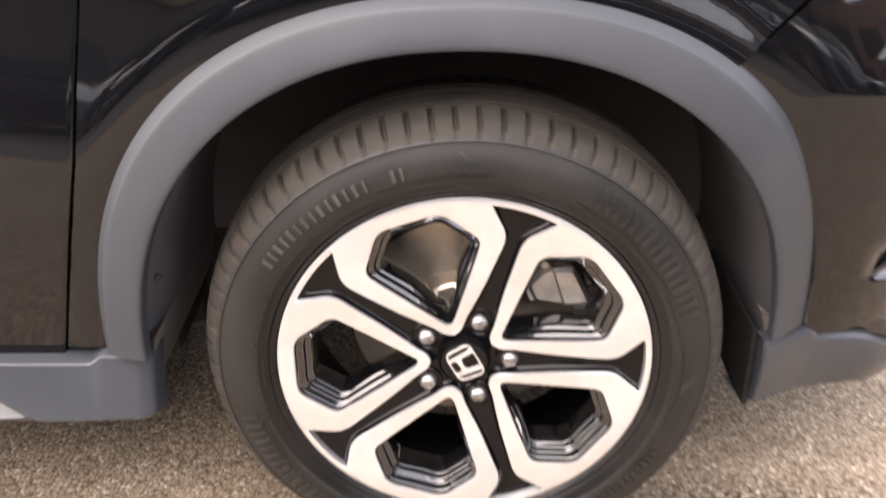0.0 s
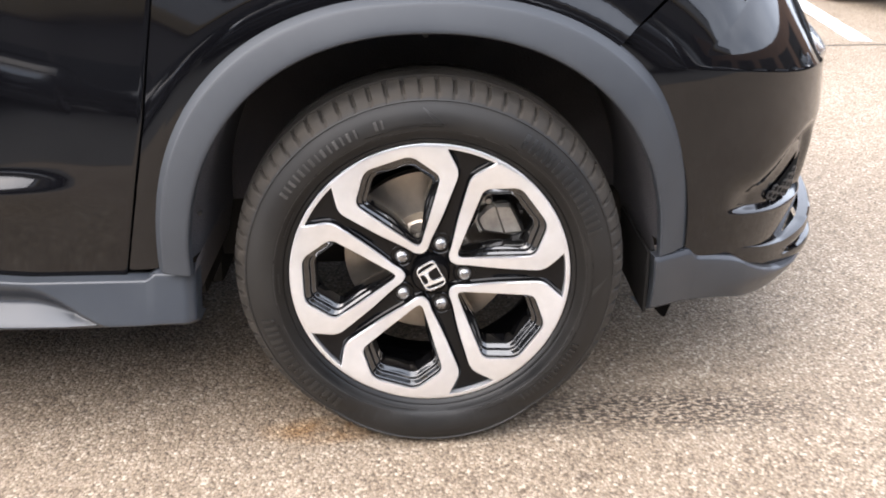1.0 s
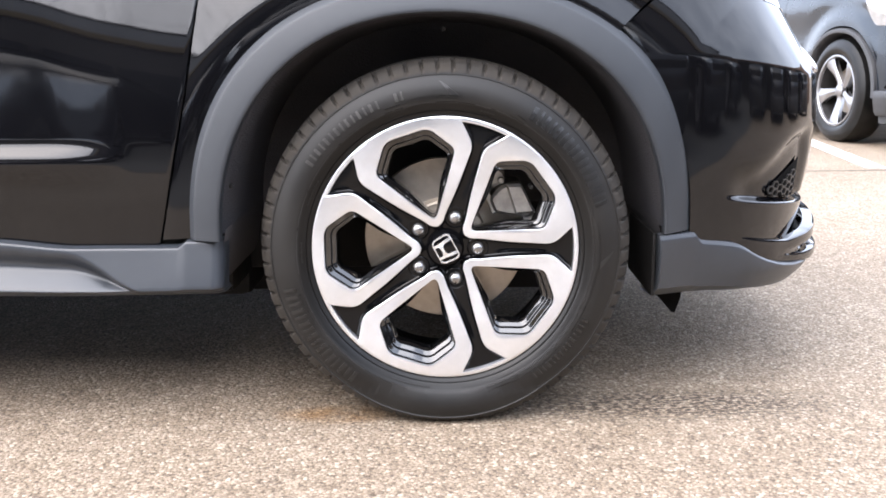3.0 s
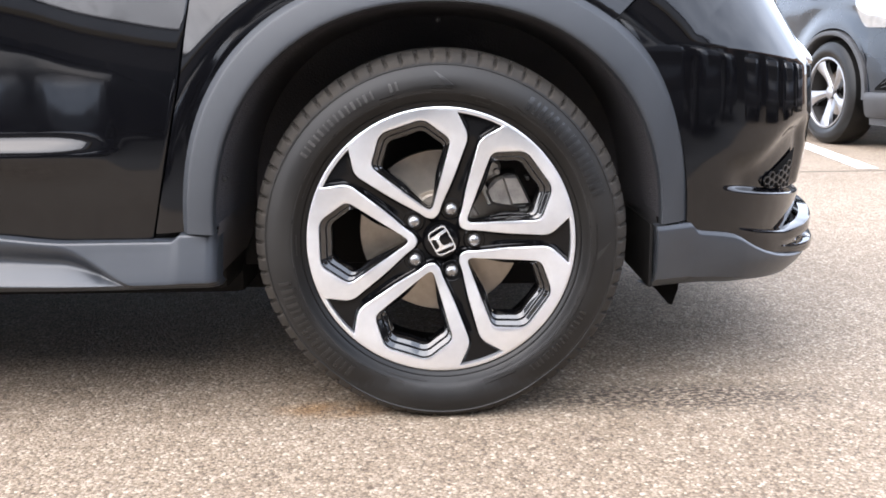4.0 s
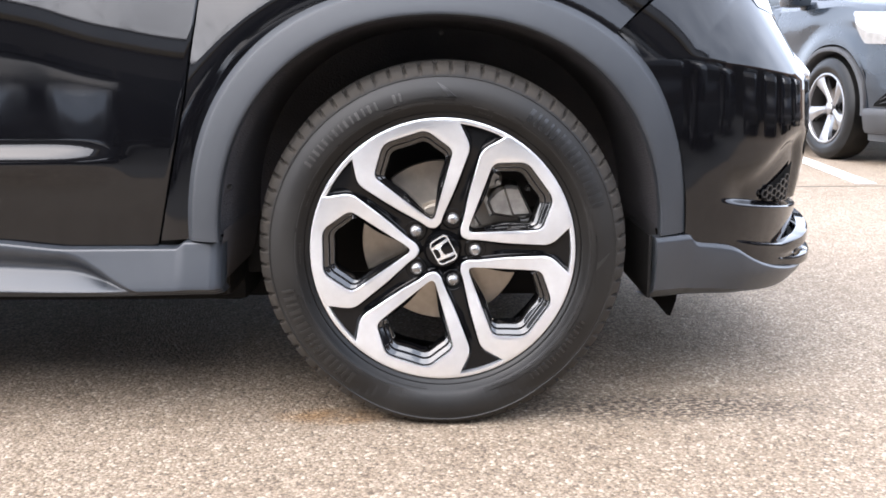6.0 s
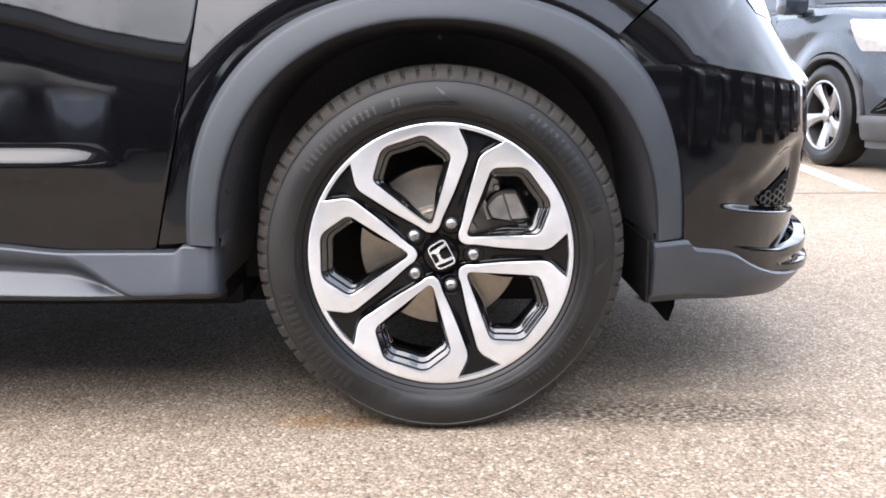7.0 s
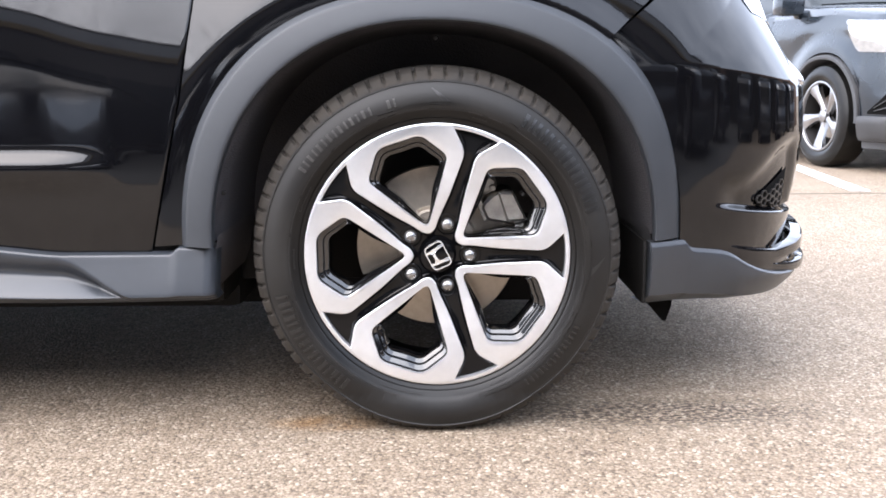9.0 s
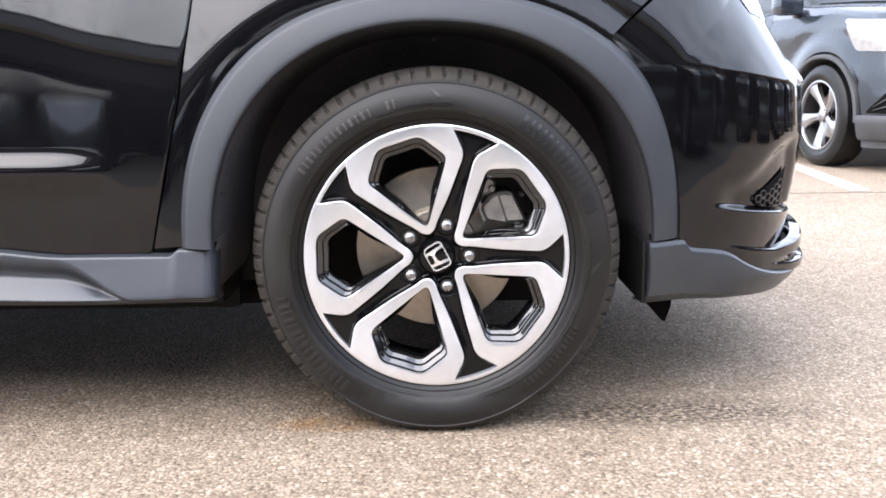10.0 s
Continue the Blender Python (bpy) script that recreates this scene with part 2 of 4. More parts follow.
def revolve(profile, n=96, a0=0.0, a1=2 * math.pi):
    """Turn a profile of (y, r) round the y axis."""
    full = abs(a1 - a0 - 2 * math.pi) < 1e-6
    us = [a0 + (a1 - a0) * i / (n if full else n - 1) for i in range(n)]
    return grid(lambda a, p: (p[1] * math.cos(a), p[0], p[1] * math.sin(a)), us, profile, close=full)


def box(x0, x1, y0, y1, z0, z1, bev=0.004):
    """A box with chamfered edges."""
    bm = bmesh.new()
    bmesh.ops.create_cube(bm, size=1)
    for v in bm.verts:
        v.co = Vector((x0 if v.co.x < 0 else x1, y0 if v.co.y < 0 else y1, z0 if v.co.z < 0 else z1))
    if bev:
        bmesh.ops.bevel(bm, geom=bm.edges[:], offset=bev, segments=2, profile=0.6, affect="EDGES")
    V = [v.co[:] for v in bm.verts]
    bm.verts.index_update()
    F = [tuple(v.index for v in f.verts) for f in bm.faces]
    bm.free()
    return V, F


def moved(geo, m):
    return [tuple(m @ Vector(v)) for v in geo[0]], geo[1]


def smooth(a, b, x):
    t = min(1, max(0, (x - a) / (b - a)))
    return t * t * (3 - 2 * t)


def table(rows, x):
    """Straight runs through rows of (x, value)."""
    if x <= rows[0][0]:
        return rows[0][1]
    for (a, p), (b, q) in zip(rows, rows[1:]):
        if x <= b:
            return p + (q - p) * (x - a) / (b - a)
    return rows[-1][1]


def rounded(poly, radii, n=6):
    """A closed polygon with rounded corners."""
    out = []
    for i, p in enumerate(poly):
        p, a, b = Vector(p), Vector(poly[i - 1]), Vector(poly[(i + 1) % len(poly)])
        r = radii[i] if hasattr(radii, "__len__") else radii
        ra, rb = min(r, (a - p).length * 0.45), min(r, (b - p).length * 0.45)
        s, e = p + (a - p).normalized() * ra, p + (b - p).normalized() * rb
        for k in range(n + 1):
            t = k / n
            out.append(tuple(s * (1 - t) ** 2 + p * 2 * t * (1 - t) + e * t * t))
    return out


def ray_poly(poly, cx, cy, a):
    """The farthest meeting of a ray from (cx, cy) with a closed polygon."""
    dx, dy, best = math.cos(a), math.sin(a), None
    for i in range(len(poly)):
        (x0, y0), (x1, y1) = poly[i - 1], poly[i]
        ex, ey = x1 - x0, y1 - y0
        det = ex * dy - ey * dx
        if abs(det) < 1e-12:
            continue
        s = ((cx - x0) * dy - (cy - y0) * dx) / det
        if -1e-6 <= s <= 1 + 1e-6:
            t = (x0 + s * ex - cx) * dx + (y0 + s * ey - cy) * dy
            if t > 0 and (best is None or t > best):
                best = t
    return (cx + best * dx, cy + best * dy)


def thing(name, at, label, category, group="", rz=0):
    ob = new(name)
    ob.empty_display_size = 0.1
    ob.matrix_basis = pose(*at, 0, 0, rz)
    return tagged(ob, label, category, group)


# ---- ground ----
bm = bmesh.new()
bmesh.ops.create_grid(bm, x_segments=40, y_segments=40, size=400)
gv = [v.co[:] for v in bm.verts]
bm.verts.index_update()
gf = [tuple(v.index for v in f.verts) for f in bm.faces]
bm.free()
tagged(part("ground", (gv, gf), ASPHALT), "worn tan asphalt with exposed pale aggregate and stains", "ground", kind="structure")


def bay_line(x0, y0, x1, y1, w):
    d = Vector((x1 - x0, y1 - y0)).normalized()
    s = Vector((-d.y, d.x)) * w / 2
    rnd = random.Random(4)
    us = span(0, 1, 60)
    def at(u, v):
        p = Vector((x0, y0)).lerp(Vector((x1, y1)), u)
        e = 1 + 0.05 * rnd.uniform(-1, 1)
        return (*(p + s * v * e), 0.003)
    V, F = grid(at, us, [-1, 1])
    return V, F


tagged(part("bay_line", bay_line(2.305, 3.50, 2.90, 8.3, 0.115), LINE), "worn white painted parking bay line on asphalt", "road marking", kind="structure")
# an unseen darker lane, added to dim the ground that the bodywork reflects
UNSEEN_TARMAC = worn("unseen_dark_tarmac", (0.070, 0.067, 0.062), (0.105, 0.100, 0.092), 0.7, 0.85, 0.9, 220, 0.6, 0.004)
tagged(part("road", grid(lambda x, y: (x, y, 0.004), span(-40, 40, 17), span(-11.9, -2.3, 5)), UNSEEN_TARMAC), "unseen dark tarmac lane, added to darken the reflections in the paint", "road", kind="structure")

# ---- wheel ----
ZC = 0.314


def face_y(r):
    """How far in the front of the wheel lies at a radius."""
    return 0.024 + 0.016 * (1 - min(1, r / 0.22)) ** 1.2


def pol(r, deg):
    return (r * math.cos(radians(deg)), r * math.sin(radians(deg)))


WINDOW = rounded([pol(0.0525, 0), pol(0.176, 24.2), pol(0.2125, 10.5), pol(0.2125, -10.5), pol(0.176, -24.2)], [0.014, 0.012, 0.014, 0.014, 0.012])
BAND = rounded([pol(0.0405, 0), pol(0.047, 14), pol(0.0628, 19.5), pol(0.110, 29.6), pol(0.188, 33.2), pol(0.2226, 25.9), pol(0.2300, 25.4), *[pol(0.2304, a) for a in (20, 15, 10, 5, 0, -5, -10, -15, -20)], pol(0.2300, -25.4),
                pol(0.2226, -25.9), pol(0.188, -33.2), pol(0.110, -29.6), pol(0.0628, -19.5), pol(0.047, -14)],
               [0.004, 0.006, 0.008, 0.02, 0.014, 0.001, 0.001] + [0.004] * 9 + [0.001, 0.001, 0.014, 0.02, 0.008, 0.006])
SECTOR = [(0.0, 0.0)] + [pol(0.2310, a) for a in span(-36, 36, 25)]
WC = (0.125, 0.0)


def fan(k):
    """Angles round a window's middle."""
    return [2 * math.pi * i / k for i in range(k)]


RAYS = fan(300)
W_C = [ray_poly(WINDOW, *WC, a) for a in RAYS]
B_C = [ray_poly(BAND, *WC, a) for a in RAYS]
S_C = [ray_poly(SECTOR, *WC, a) for a in RAYS]


def mix(p, q, t):
    return (p[0] + (q[0] - p[0]) * t, p[1] + (q[1] - p[1]) * t)


def rings(levels):
    """Rings round one window: each level gives, for a ray's index, (x, z, y)."""
    V = [(x, y, z) for lv in levels for x, z, y in (lv(i) for i in range(len(RAYS)))]
    n, F = len(RAYS), []
    for k in range(len(levels) - 1):
        F += [(k * n + i, k * n + (i + 1) % n, (k + 1) * n + (i + 1) % n, (k + 1) * n + i) for i in range(n)]
    return V, F


def lv(src, dst, t, dy):
    def at(i):
        p = mix(src[i], dst[i], t)
        return (*p, face_y(math.hypot(*p)) + dy)
    return at


def lvm(src, dst, metres, dy):
    """A level a number of metres from src towards dst."""
    def at(i):
        d = math.dist(src[i], dst[i])
        p = mix(src[i], dst[i], metres / max(d, 1e-6))
        return (*p, face_y(math.hypot(*p)) + dy)
    return at


def valley(t, dy):
    """The dark spoke sinks towards its middle line, but not at the hub."""
    def at(i):
        p = mix(B_C[i], S_C[i], t)
        r = math.hypot(*p)
        return (*p, face_y(r) + 0.0104 + (dy - 0.0104) * smooth(0.075, 0.12, r) * (1 - smooth(0.14, 0.19, r)))
    return at


CEN = [WC] * len(RAYS)
machined_geo = rings([lvm(W_C, CEN, 0.0, 0.0035), lvm(W_C, B_C, 0.0008, 0.0004), lvm(W_C, B_C, 0.002, 0.0), lv(W_C, B_C, 0.25, 0.0), lv(W_C, B_C, 0.4, 0.0), lv(W_C, B_C, 0.55, 0.0), lv(W_C, B_C, 0.7, 0.0), lv(W_C, B_C, 0.82, 0.0), lvm(B_C, W_C, 0.0022, 0.0), lvm(B_C, W_C, 0.0008, 0.0006), lvm(B_C, W_C, 0.0, 0.003)])
spoke_geo = rings([lvm(B_C, S_C, 0.0, 0.003), lvm(B_C, S_C, 0.0012, 0.0065), lvm(B_C, S_C, 0.0028, 0.0088), lvm(B_C, S_C, 0.0048, 0.0100), valley(0.25, 0.0106), valley(0.4, 0.0110), valley(0.55, 0.0115), valley(0.7, 0.0120), valley(0.85, 0.01235), valley(1.0, 0.0125)])
# window walls go in by steps
def inset(metres, dy):
    """A window contour drawn in by metres, and more so towards the rim."""
    def at(i):
        p = W_C[i]
        k = metres * (0.35 + 1.7 * max(0.0, math.hypot(*p) - 0.05) / 0.16)
        q = mix(p, WC, k / math.dist(p, WC))
        return (*q, face_y(math.hypot(*p)) + dy)
    return at


wall_geo = rings([inset(0.0, 0.0033), inset(0.0004, 0.0080), inset(0.0012, 0.0096), inset(0.0042, 0.0116), inset(0.0049, 0.0130), inset(0.0053, 0.0185), inset(0.0061, 0.0200), inset(0.0086, 0.0218), inset(0.0093, 0.0234), inset(0.0097, 0.0310), inset(0.0100, 0.045), inset(0.0100, 0.055), inset(-0.004, 0.066)])


def tyre_geo(flat):
    """The tyre, with grooves cut through its shoulders and flattened where it stands."""
    side = [(0.036, 0.2225), (0.030, 0.2290), (0.026, 0.2330), (0.021, 0.2370), (0.0200, 0.2395), (0.0210, 0.2405), (0.0175, 0.2440), (0.0150, 0.2500), (0.0140, 0.2515), (0.0128, 0.2530),
            (0.0110, 0.2600), (0.0108, 0.2680), (0.0125, 0.2780), (0.0150, 0.2850), (0.0185, 0.2925), (0.0212, 0.2970), (0.0214, 0.2976), (0.0206, 0.2986), (0.0220, 0.2998), (0.0248, 0.3016), (0.0310, 0.3065), (0.0370, 0.3105), (0.0385, 0.3118)]
    tread = [(0.0400, 0.3128), (0.0440, 0.3150), (0.0500, 0.3175), (0.0580, 0.3200), (0.0660, 0.3216), (0.0680, 0.3218), (0.0685, 0.3150), (0.0770, 0.3150), (0.0775, 0.3224), (0.095, 0.3242), (0.1050, 0.3247), (0.1055, 0.318), (0.1150, 0.318), (0.1155, 0.325)]
    mid = 0.118
    left = [(y, r + 0.0042 * smooth(0.285, 0.316, r)) for y, r in side + tread]
    right = [(2 * mid - y, r) for y, r in reversed(left)]
    prof = left + right
    pitch, per = 74, 10
    n = pitch * per
    notched = set(range(len(side) - 4, len(side) + 6)) | set(range(len(prof) - len(side) - 6, len(prof) - len(side) + 4))
    V = []
    for i in range(n):
        k, j = divmod(i, per)
        a = 2 * math.pi * (i + 0.0) / n
        for q, (y, r) in enumerate(prof):
            aa = a
            if q in notched:
                if j < 2:
                    r -= 0.0065 if len(side) - 3 < q < len(prof) - len(side) + 2 else 0.002
                aa = a + (0.6 if q < len(prof) / 2 else -0.6) * (y - mid) * 0.25
            elif len(side) <= q < len(prof) - len(side):
                aa = a + (0.6 if q < len(prof) / 2 else -0.6) * (y - mid) * 0.25
            x, z = r * math.cos(aa), r * math.sin(aa)
            if flat and z < -ZC + 0.0015:
                over = -ZC + 0.0015 - z
                z = -ZC + 0.0015
                y = y - over * 0.5 if y < mid else y + over * 0.5
            elif flat and z < -0.25 and r > 0.25:
                y += (-0.015 if y < mid else 0.015) * smooth(0.23, 0.31, -z) * smooth(0.24, 0.28, r) * (1 - smooth(0.308, 0.326, r))
            V.append((x, y, z))
    m, F = len(prof), []
    kinds = []
    for i in range(n):
        j = (i + 1) % n
        for q in range(m - 1):
            F.append((i * m + q, j * m + q, j * m + q + 1, i * m + q + 1))
            kinds.append(2 if len(side) - 4 <= q < m - len(side) + 3 else 1 if 9 <= q < m - 10 else 0)
    return V, F, kinds


def tyre(parent, flat=True):
    V, F, kinds = tyre_geo(flat)
    mesh = bpy.data.meshes.new("tyre")
    mesh.from_pydata(V, [], F)
    for mat in (RUBBER, DUSTY, TREAD):
        mesh.materials.append(mat)
    mesh.polygons.foreach_set("material_index", kinds)
    mesh.polygons.foreach_set("use_smooth", [True] * len(F))
    mesh.set_sharp_from_angle(angle=radians(40))
    mesh.update()
    return part("tyre", None, None, parent, "black road tyre with dusty brown tread", mesh=mesh)


def arc_bar(r0, r1, a0, a1, y, h):
    """A raised bar on the sidewall, bent round the axle; y is a function of radius."""
    n, V, F = 4, [], []
    rows = [(r0, 0.001), (r0 + 0.0006, -h)] + [(r0 + (r1 - r0) * k, -h) for k in (0.2, 0.4, 0.6, 0.8)] + [(r1 - 0.0006, -h), (r1, 0.001)]
    m = len(rows)
    for i in range(n):
        a = radians(a0 + (a1 - a0) * i / (n - 1))
        V += [(r * math.cos(a), y(r) + d, r * math.sin(a)) for r, d in rows]
    for i in range(n - 1):
        F += [(m * i + k, m * (i + 1) + k, m * (i + 1) + k + 1, m * i + k + 1) for k in range(m - 1)]
    F += [tuple(range(m)), tuple(m * n - 1 - k for k in range(m))]
    return V, F


def sidewall_y(r):
    return table([(0.2530, 0.0128), (0.2600, 0.0110), (0.2680, 0.0108), (0.2780, 0.0125), (0.2850, 0.0150), (0.2925, 0.0185), (0.3000, 0.0225)], r)


def flag_geo(a):
    """A slim raised triangle with a thin tail."""
    n, V, F = 8, [], []
    for i in range(n):
        t = i / (n - 1)
        r, lo, hi = 0.2675 + 0.0225 * t, a - 4.2 + 6.6 * t, a - 1.4 + 4.0 * t
        for ang, d in ((lo - 0.1, 0.0006), (lo, -0.0008), (hi, -0.0008), (hi + 0.1, 0.0006)):
            V.append((r * math.cos(radians(ang)), sidewall_y(r) + d, r * math.sin(radians(ang))))
    F = [(4 * i + k, 4 * i + 4 + k, 4 * i + 5 + k, 4 * i + 1 + k) for i in range(n - 1) for k in range(3)]
    return join((V, F), arc_bar(0.2655, 0.2664, a - 6, a + 4, sidewall_y, 0.0008), arc_bar(0.2655, 0.2664, a + 4, a + 13, sidewall_y, 0.0008))


def sidewall_marks(parent):
    for a_mid, count, step, wide, r0, r1 in ((37.5, 8, 5.3, 4.0, 0.2660, 0.2900), (130, 7, 4.9, 3.4, 0.2670, 0.2815), (106, 1, 5, 3.0, 0.2670, 0.2815), (214, 8, 5.3, 4.0, 0.2660, 0.2900), (319, 7, 4.3, 3.1, 0.2660, 0.2790)):
        for i in range(count):
            a0 = a_mid + (i - (count - 1) / 2) * step - wide / 2
            k = (0.0046 if r1 > 0.284 else 0.0034) / 0.276 * 57.3
            part("raised_bar", join(arc_bar(r0, r1, a0, a0 + k, sidewall_y, 0.0021), arc_bar(r0, r1, a0 + wide - k * 1.5, a0 + wide, sidewall_y, 0.0021)), SCUFF if a_mid in (106, 130) else MARK, parent)
    # small print near the rim
    for a, n in ((150, 9), (176, 7), (247, 13), (292, 6), (70, 5)):
        part("print_line", join(*(arc_bar(0.2462, 0.2492, a + 1.25 * i, a + 1.25 * i + 0.8, lambda r: 0.0172 - (r - 0.244) * 0.4, 0.0006) for i in range(n))), DUSTY, parent)
    # fine rings, slim pointed ribs and an edge line
    for r, a0, a1 in ((0.2555, 0.0, 2 * math.pi), (0.2955, radians(200), radians(338))):
        part("sidewall_ring", revolve([(sidewall_y(r - 0.0005) + 0.0004, r - 0.0006), (sidewall_y(r) - 0.0005, r - 0.0002), (sidewall_y(r) - 0.0005, r + 0.0002), (sidewall_y(r + 0.0005) + 0.0004, r + 0.0006)], 160, a0, a1), MARK if r < 0.29 else SCUFF, parent)
    for a, b in ((84, 112), (12, 62), (196, 236), (286, 322), (324, 352)):
        part("sidewall_rib", arc_bar(0.262, 0.2632, a, b, sidewall_y, 0.0009), MARK, parent)
    for a in (89, 357, 268):
        part("sidewall_flag", flag_geo(a), MARK, parent)


def nut_geo():
    dome = [(-0.0005 + 0.0115 * (1 - math.cos(a)), 0.0116 * math.sin(a)) for a in span(0.0, 1.4, 9)] + [(0.016, 0.0119), (0.020, 0.0119)]
    return revolve(dome, 18)


def pocket_geo():
    return revolve([(0.0095, 0.0195), (0.0085, 0.0185), (0.0095, 0.0170), (0.021, 0.0150), (0.021, 0.0)], 28)


def emblem_geo(h):
    """A rounded frame with two flared bars and a crosspiece."""
    def slab(poly, y0=-h, y1=0.001):
        c = (sum(p[0] for p in poly) / len(poly), sum(p[1] for p in poly) / len(poly))
        n = len(poly)
        V = [(p[0], y1, p[1]) for p in poly] + [(p[0], y0 + 0.0005, p[1]) for p in poly]
        V += [(*mix(p, c, 0.06)[:1], y0, mix(p, c, 0.06)[1]) for p in poly]
        F = [(i, (i + 1) % n, n + (i + 1) % n, n + i) for i in range(n)] + [(n + i, n + (i + 1) % n, 2 * n + (i + 1) % n, 2 * n + i) for i in range(n)]
        return V, F + [tuple(range(2 * n, 3 * n))]
    outer = rounded([(-0.0205, -0.0155), (0.0205, -0.0155), (0.0225, 0.0170), (-0.0225, 0.0170)], 0.009)
    inner = rounded([(-0.0182, -0.0135), (0.0182, -0.0135), (0.0200, 0.0150), (-0.0200, 0.0150)], 0.008)
    n = len(outer)
    V = [(p[0], y, p[1]) for y, ring in ((0.001, outer), (-h, [mix(p, (0, 0), 0.02) for p in outer]), (-h, [mix(p, (0, 0), -0.02) for p in inner]), (0.001, inner)) for p in ring]
    F = [(k * n + i, k * n + (i + 1) % n, (k + 1) * n + (i + 1) % n, (k + 1) * n + i) for k in range(3) for i in range(n)]
    bars = [slab([(s * 0.0080, -0.0142), (s * 0.0116, -0.0142), (s * 0.0132, 0.0010), (s * 0.0148, 0.0160), (s * 0.0100, 0.0160), (s * 0.0084, 0.0020)][::s]) for s in (1, -1)]
    cross = slab([(-0.0092, -0.0085), (-0.0040, -0.0058), (0.0040, -0.0058), (0.0092, -0.0085), (0.0092, 0.0020), (0.0040, -0.0014), (-0.0040, -0.0014), (-0.0092, 0.0020)])
    return join((V, F), *bars, cross)


def wheel(parent, at, flip=False, flat=True):
    """Five-spoke wheel with bright machined faces; its outer side looks along -y."""
    body = []
    for k in range(5):
        m = Matrix.Rotation(-radians(36 + 72 * k), 4, "Y")
        body += [moved(spoke_geo, m)]
    barrel = revolve([(0.0355, 0.2285), (0.036, 0.2285), (0.040, 0.2200), (0.060, 0.2130), (0.075, 0.2080), (0.078, 0.2040), (0.100, 0.2030), (0.160, 0.2060), (0.205, 0.2150), (0.212, 0.2250)], 96)
    back = revolve([(0.078, 0.062), (0.062, 0.060), (0.062, 0.0)], 40)
    turn = Matrix.Rotation(math.pi, 4, "Z") if flip else Matrix()
    w = part("wheel", join(*body, barrel, back), GLOSS, parent, "five-spoke gloss black alloy wheel with bright machined faces", at, turn=turn, sharp=30)
    tyre(w, flat)
    sidewall_marks(w)
    part("rim_lip", revolve([(0.036, 0.2222), (0.0265, 0.2226), (0.0246, 0.2232), (0.0243, 0.2240), (0.0243, 0.2290), (0.0250, 0.2305), (0.0272, 0.2313), (0.036, 0.2313)], 160), ALLOY, w, "bright machined rim lip")
    mesh = None
    for k in range(5):
        f = part("machined_face", machined_geo, ALLOY, w, "bright machined spoke face", turn=Matrix.Rotation(-radians(36 + 72 * k), 4, "Y"), mesh=mesh, sharp=25)
        mesh = f.data
    walls = None
    for k in range(5):
        walls = part("window_wall", wall_geo, CLEAR_GLOSS, w, "stepped gloss black spoke window wall", turn=Matrix.Rotation(-radians(36 + 72 * k), 4, "Y"), mesh=walls, sharp=55).data
    nut = cup = None
    for k in range(5):
        x, z = pol(0.05715, 72 * k)
        p = part("nut_pocket", pocket_geo(), GLOSS, w, at=(x, face_y(0.057), z), mesh=cup)
        cup = p.data
        p = part("lug_nut", nut_geo(), NUT, w, "domed grey steel lug nut", at=(x, face_y(0.057) - 0.001, z), mesh=nut, turn=Matrix.Rotation(k, 4, "Y"))
        nut = p.data
    y = face_y(0.02)
    part("centre_cap", revolve([(y + 0.012, 0.0330), (y + 0.001, 0.0325), (y - 0.001, 0.0315), (y + 0.0005, 0.0302), (y - 0.0025, 0.0290), (y - 0.0040, 0.0240), (y - 0.0050, 0.0)], 64), GLOSS, w, "round gloss black centre cap")
    part("cap_badge", moved(emblem_geo(0.0026), Matrix.Diagonal((1.10, 1, 1.12, 1))), BADGE, w, "bright badge of plain bars in a rounded frame", at=(0, y - 0.0046, 0), turn=Matrix.Rotation(radians(62), 4, "Y"), sharp=50)
    part("valve", revolve([(0.030, 0.0), (0.030, 0.003), (0.038, 0.0036), (0.06, 0.0036)], 12), DARK, w, at=(0.150, 0.02, 0.105))
    return w


# ---- black car ----
CAR = Vector((-1.30, 0.886, 0.0))
car = thing("car", CAR, "black crossover car with grey plastic arch cladding and two-tone alloy wheels", "car")


def on_car(geo):
    return [(v[0] - CAR.x, v[1] - CAR.y, v[2] - CAR.z) for v in geo[0]], geo[1]


def cpart(name, geo, mat, label="", parent=None, sharp=35):
    return part(name, on_car(geo), mat, parent or car, label, sharp=sharp) if parent is None else part(name, on_car(geo), mat, parent, label, sharp=sharp)


def side_y(x):
    """The outermost line of the flank in plan; the nose curves in."""
    if x < -0.45:
        return 0.008
    if x < 0.3:
        return 0.008 + 0.022 * ((x + 0.45) / 0.75) ** 2
    return 0.030 + 0.0587 * (x - 0.3) + 2.0 * (x - 0.3) ** 2


def arch_outer(a):
    """Upper edge of the arch cladding; a from 0 (front foot) to pi (rear foot)."""
    c, s = math.cos(a), math.sin(a)
    n = 2 / 2.3
    return (-0.005 + (0.456 if c > 0 else 0.441) * math.copysign(abs(c) ** n, c), 0.335 + 0.434 * abs(s) ** n)


def arch_inner(a):
    c, s = math.cos(a), math.sin(a)
    n = 2 / 2.2
    return (-0.008 + (0.392 if c > 0 else 0.378) * math.copysign(abs(c) ** n, c), 0.335 + 0.379 * abs(s) ** n)


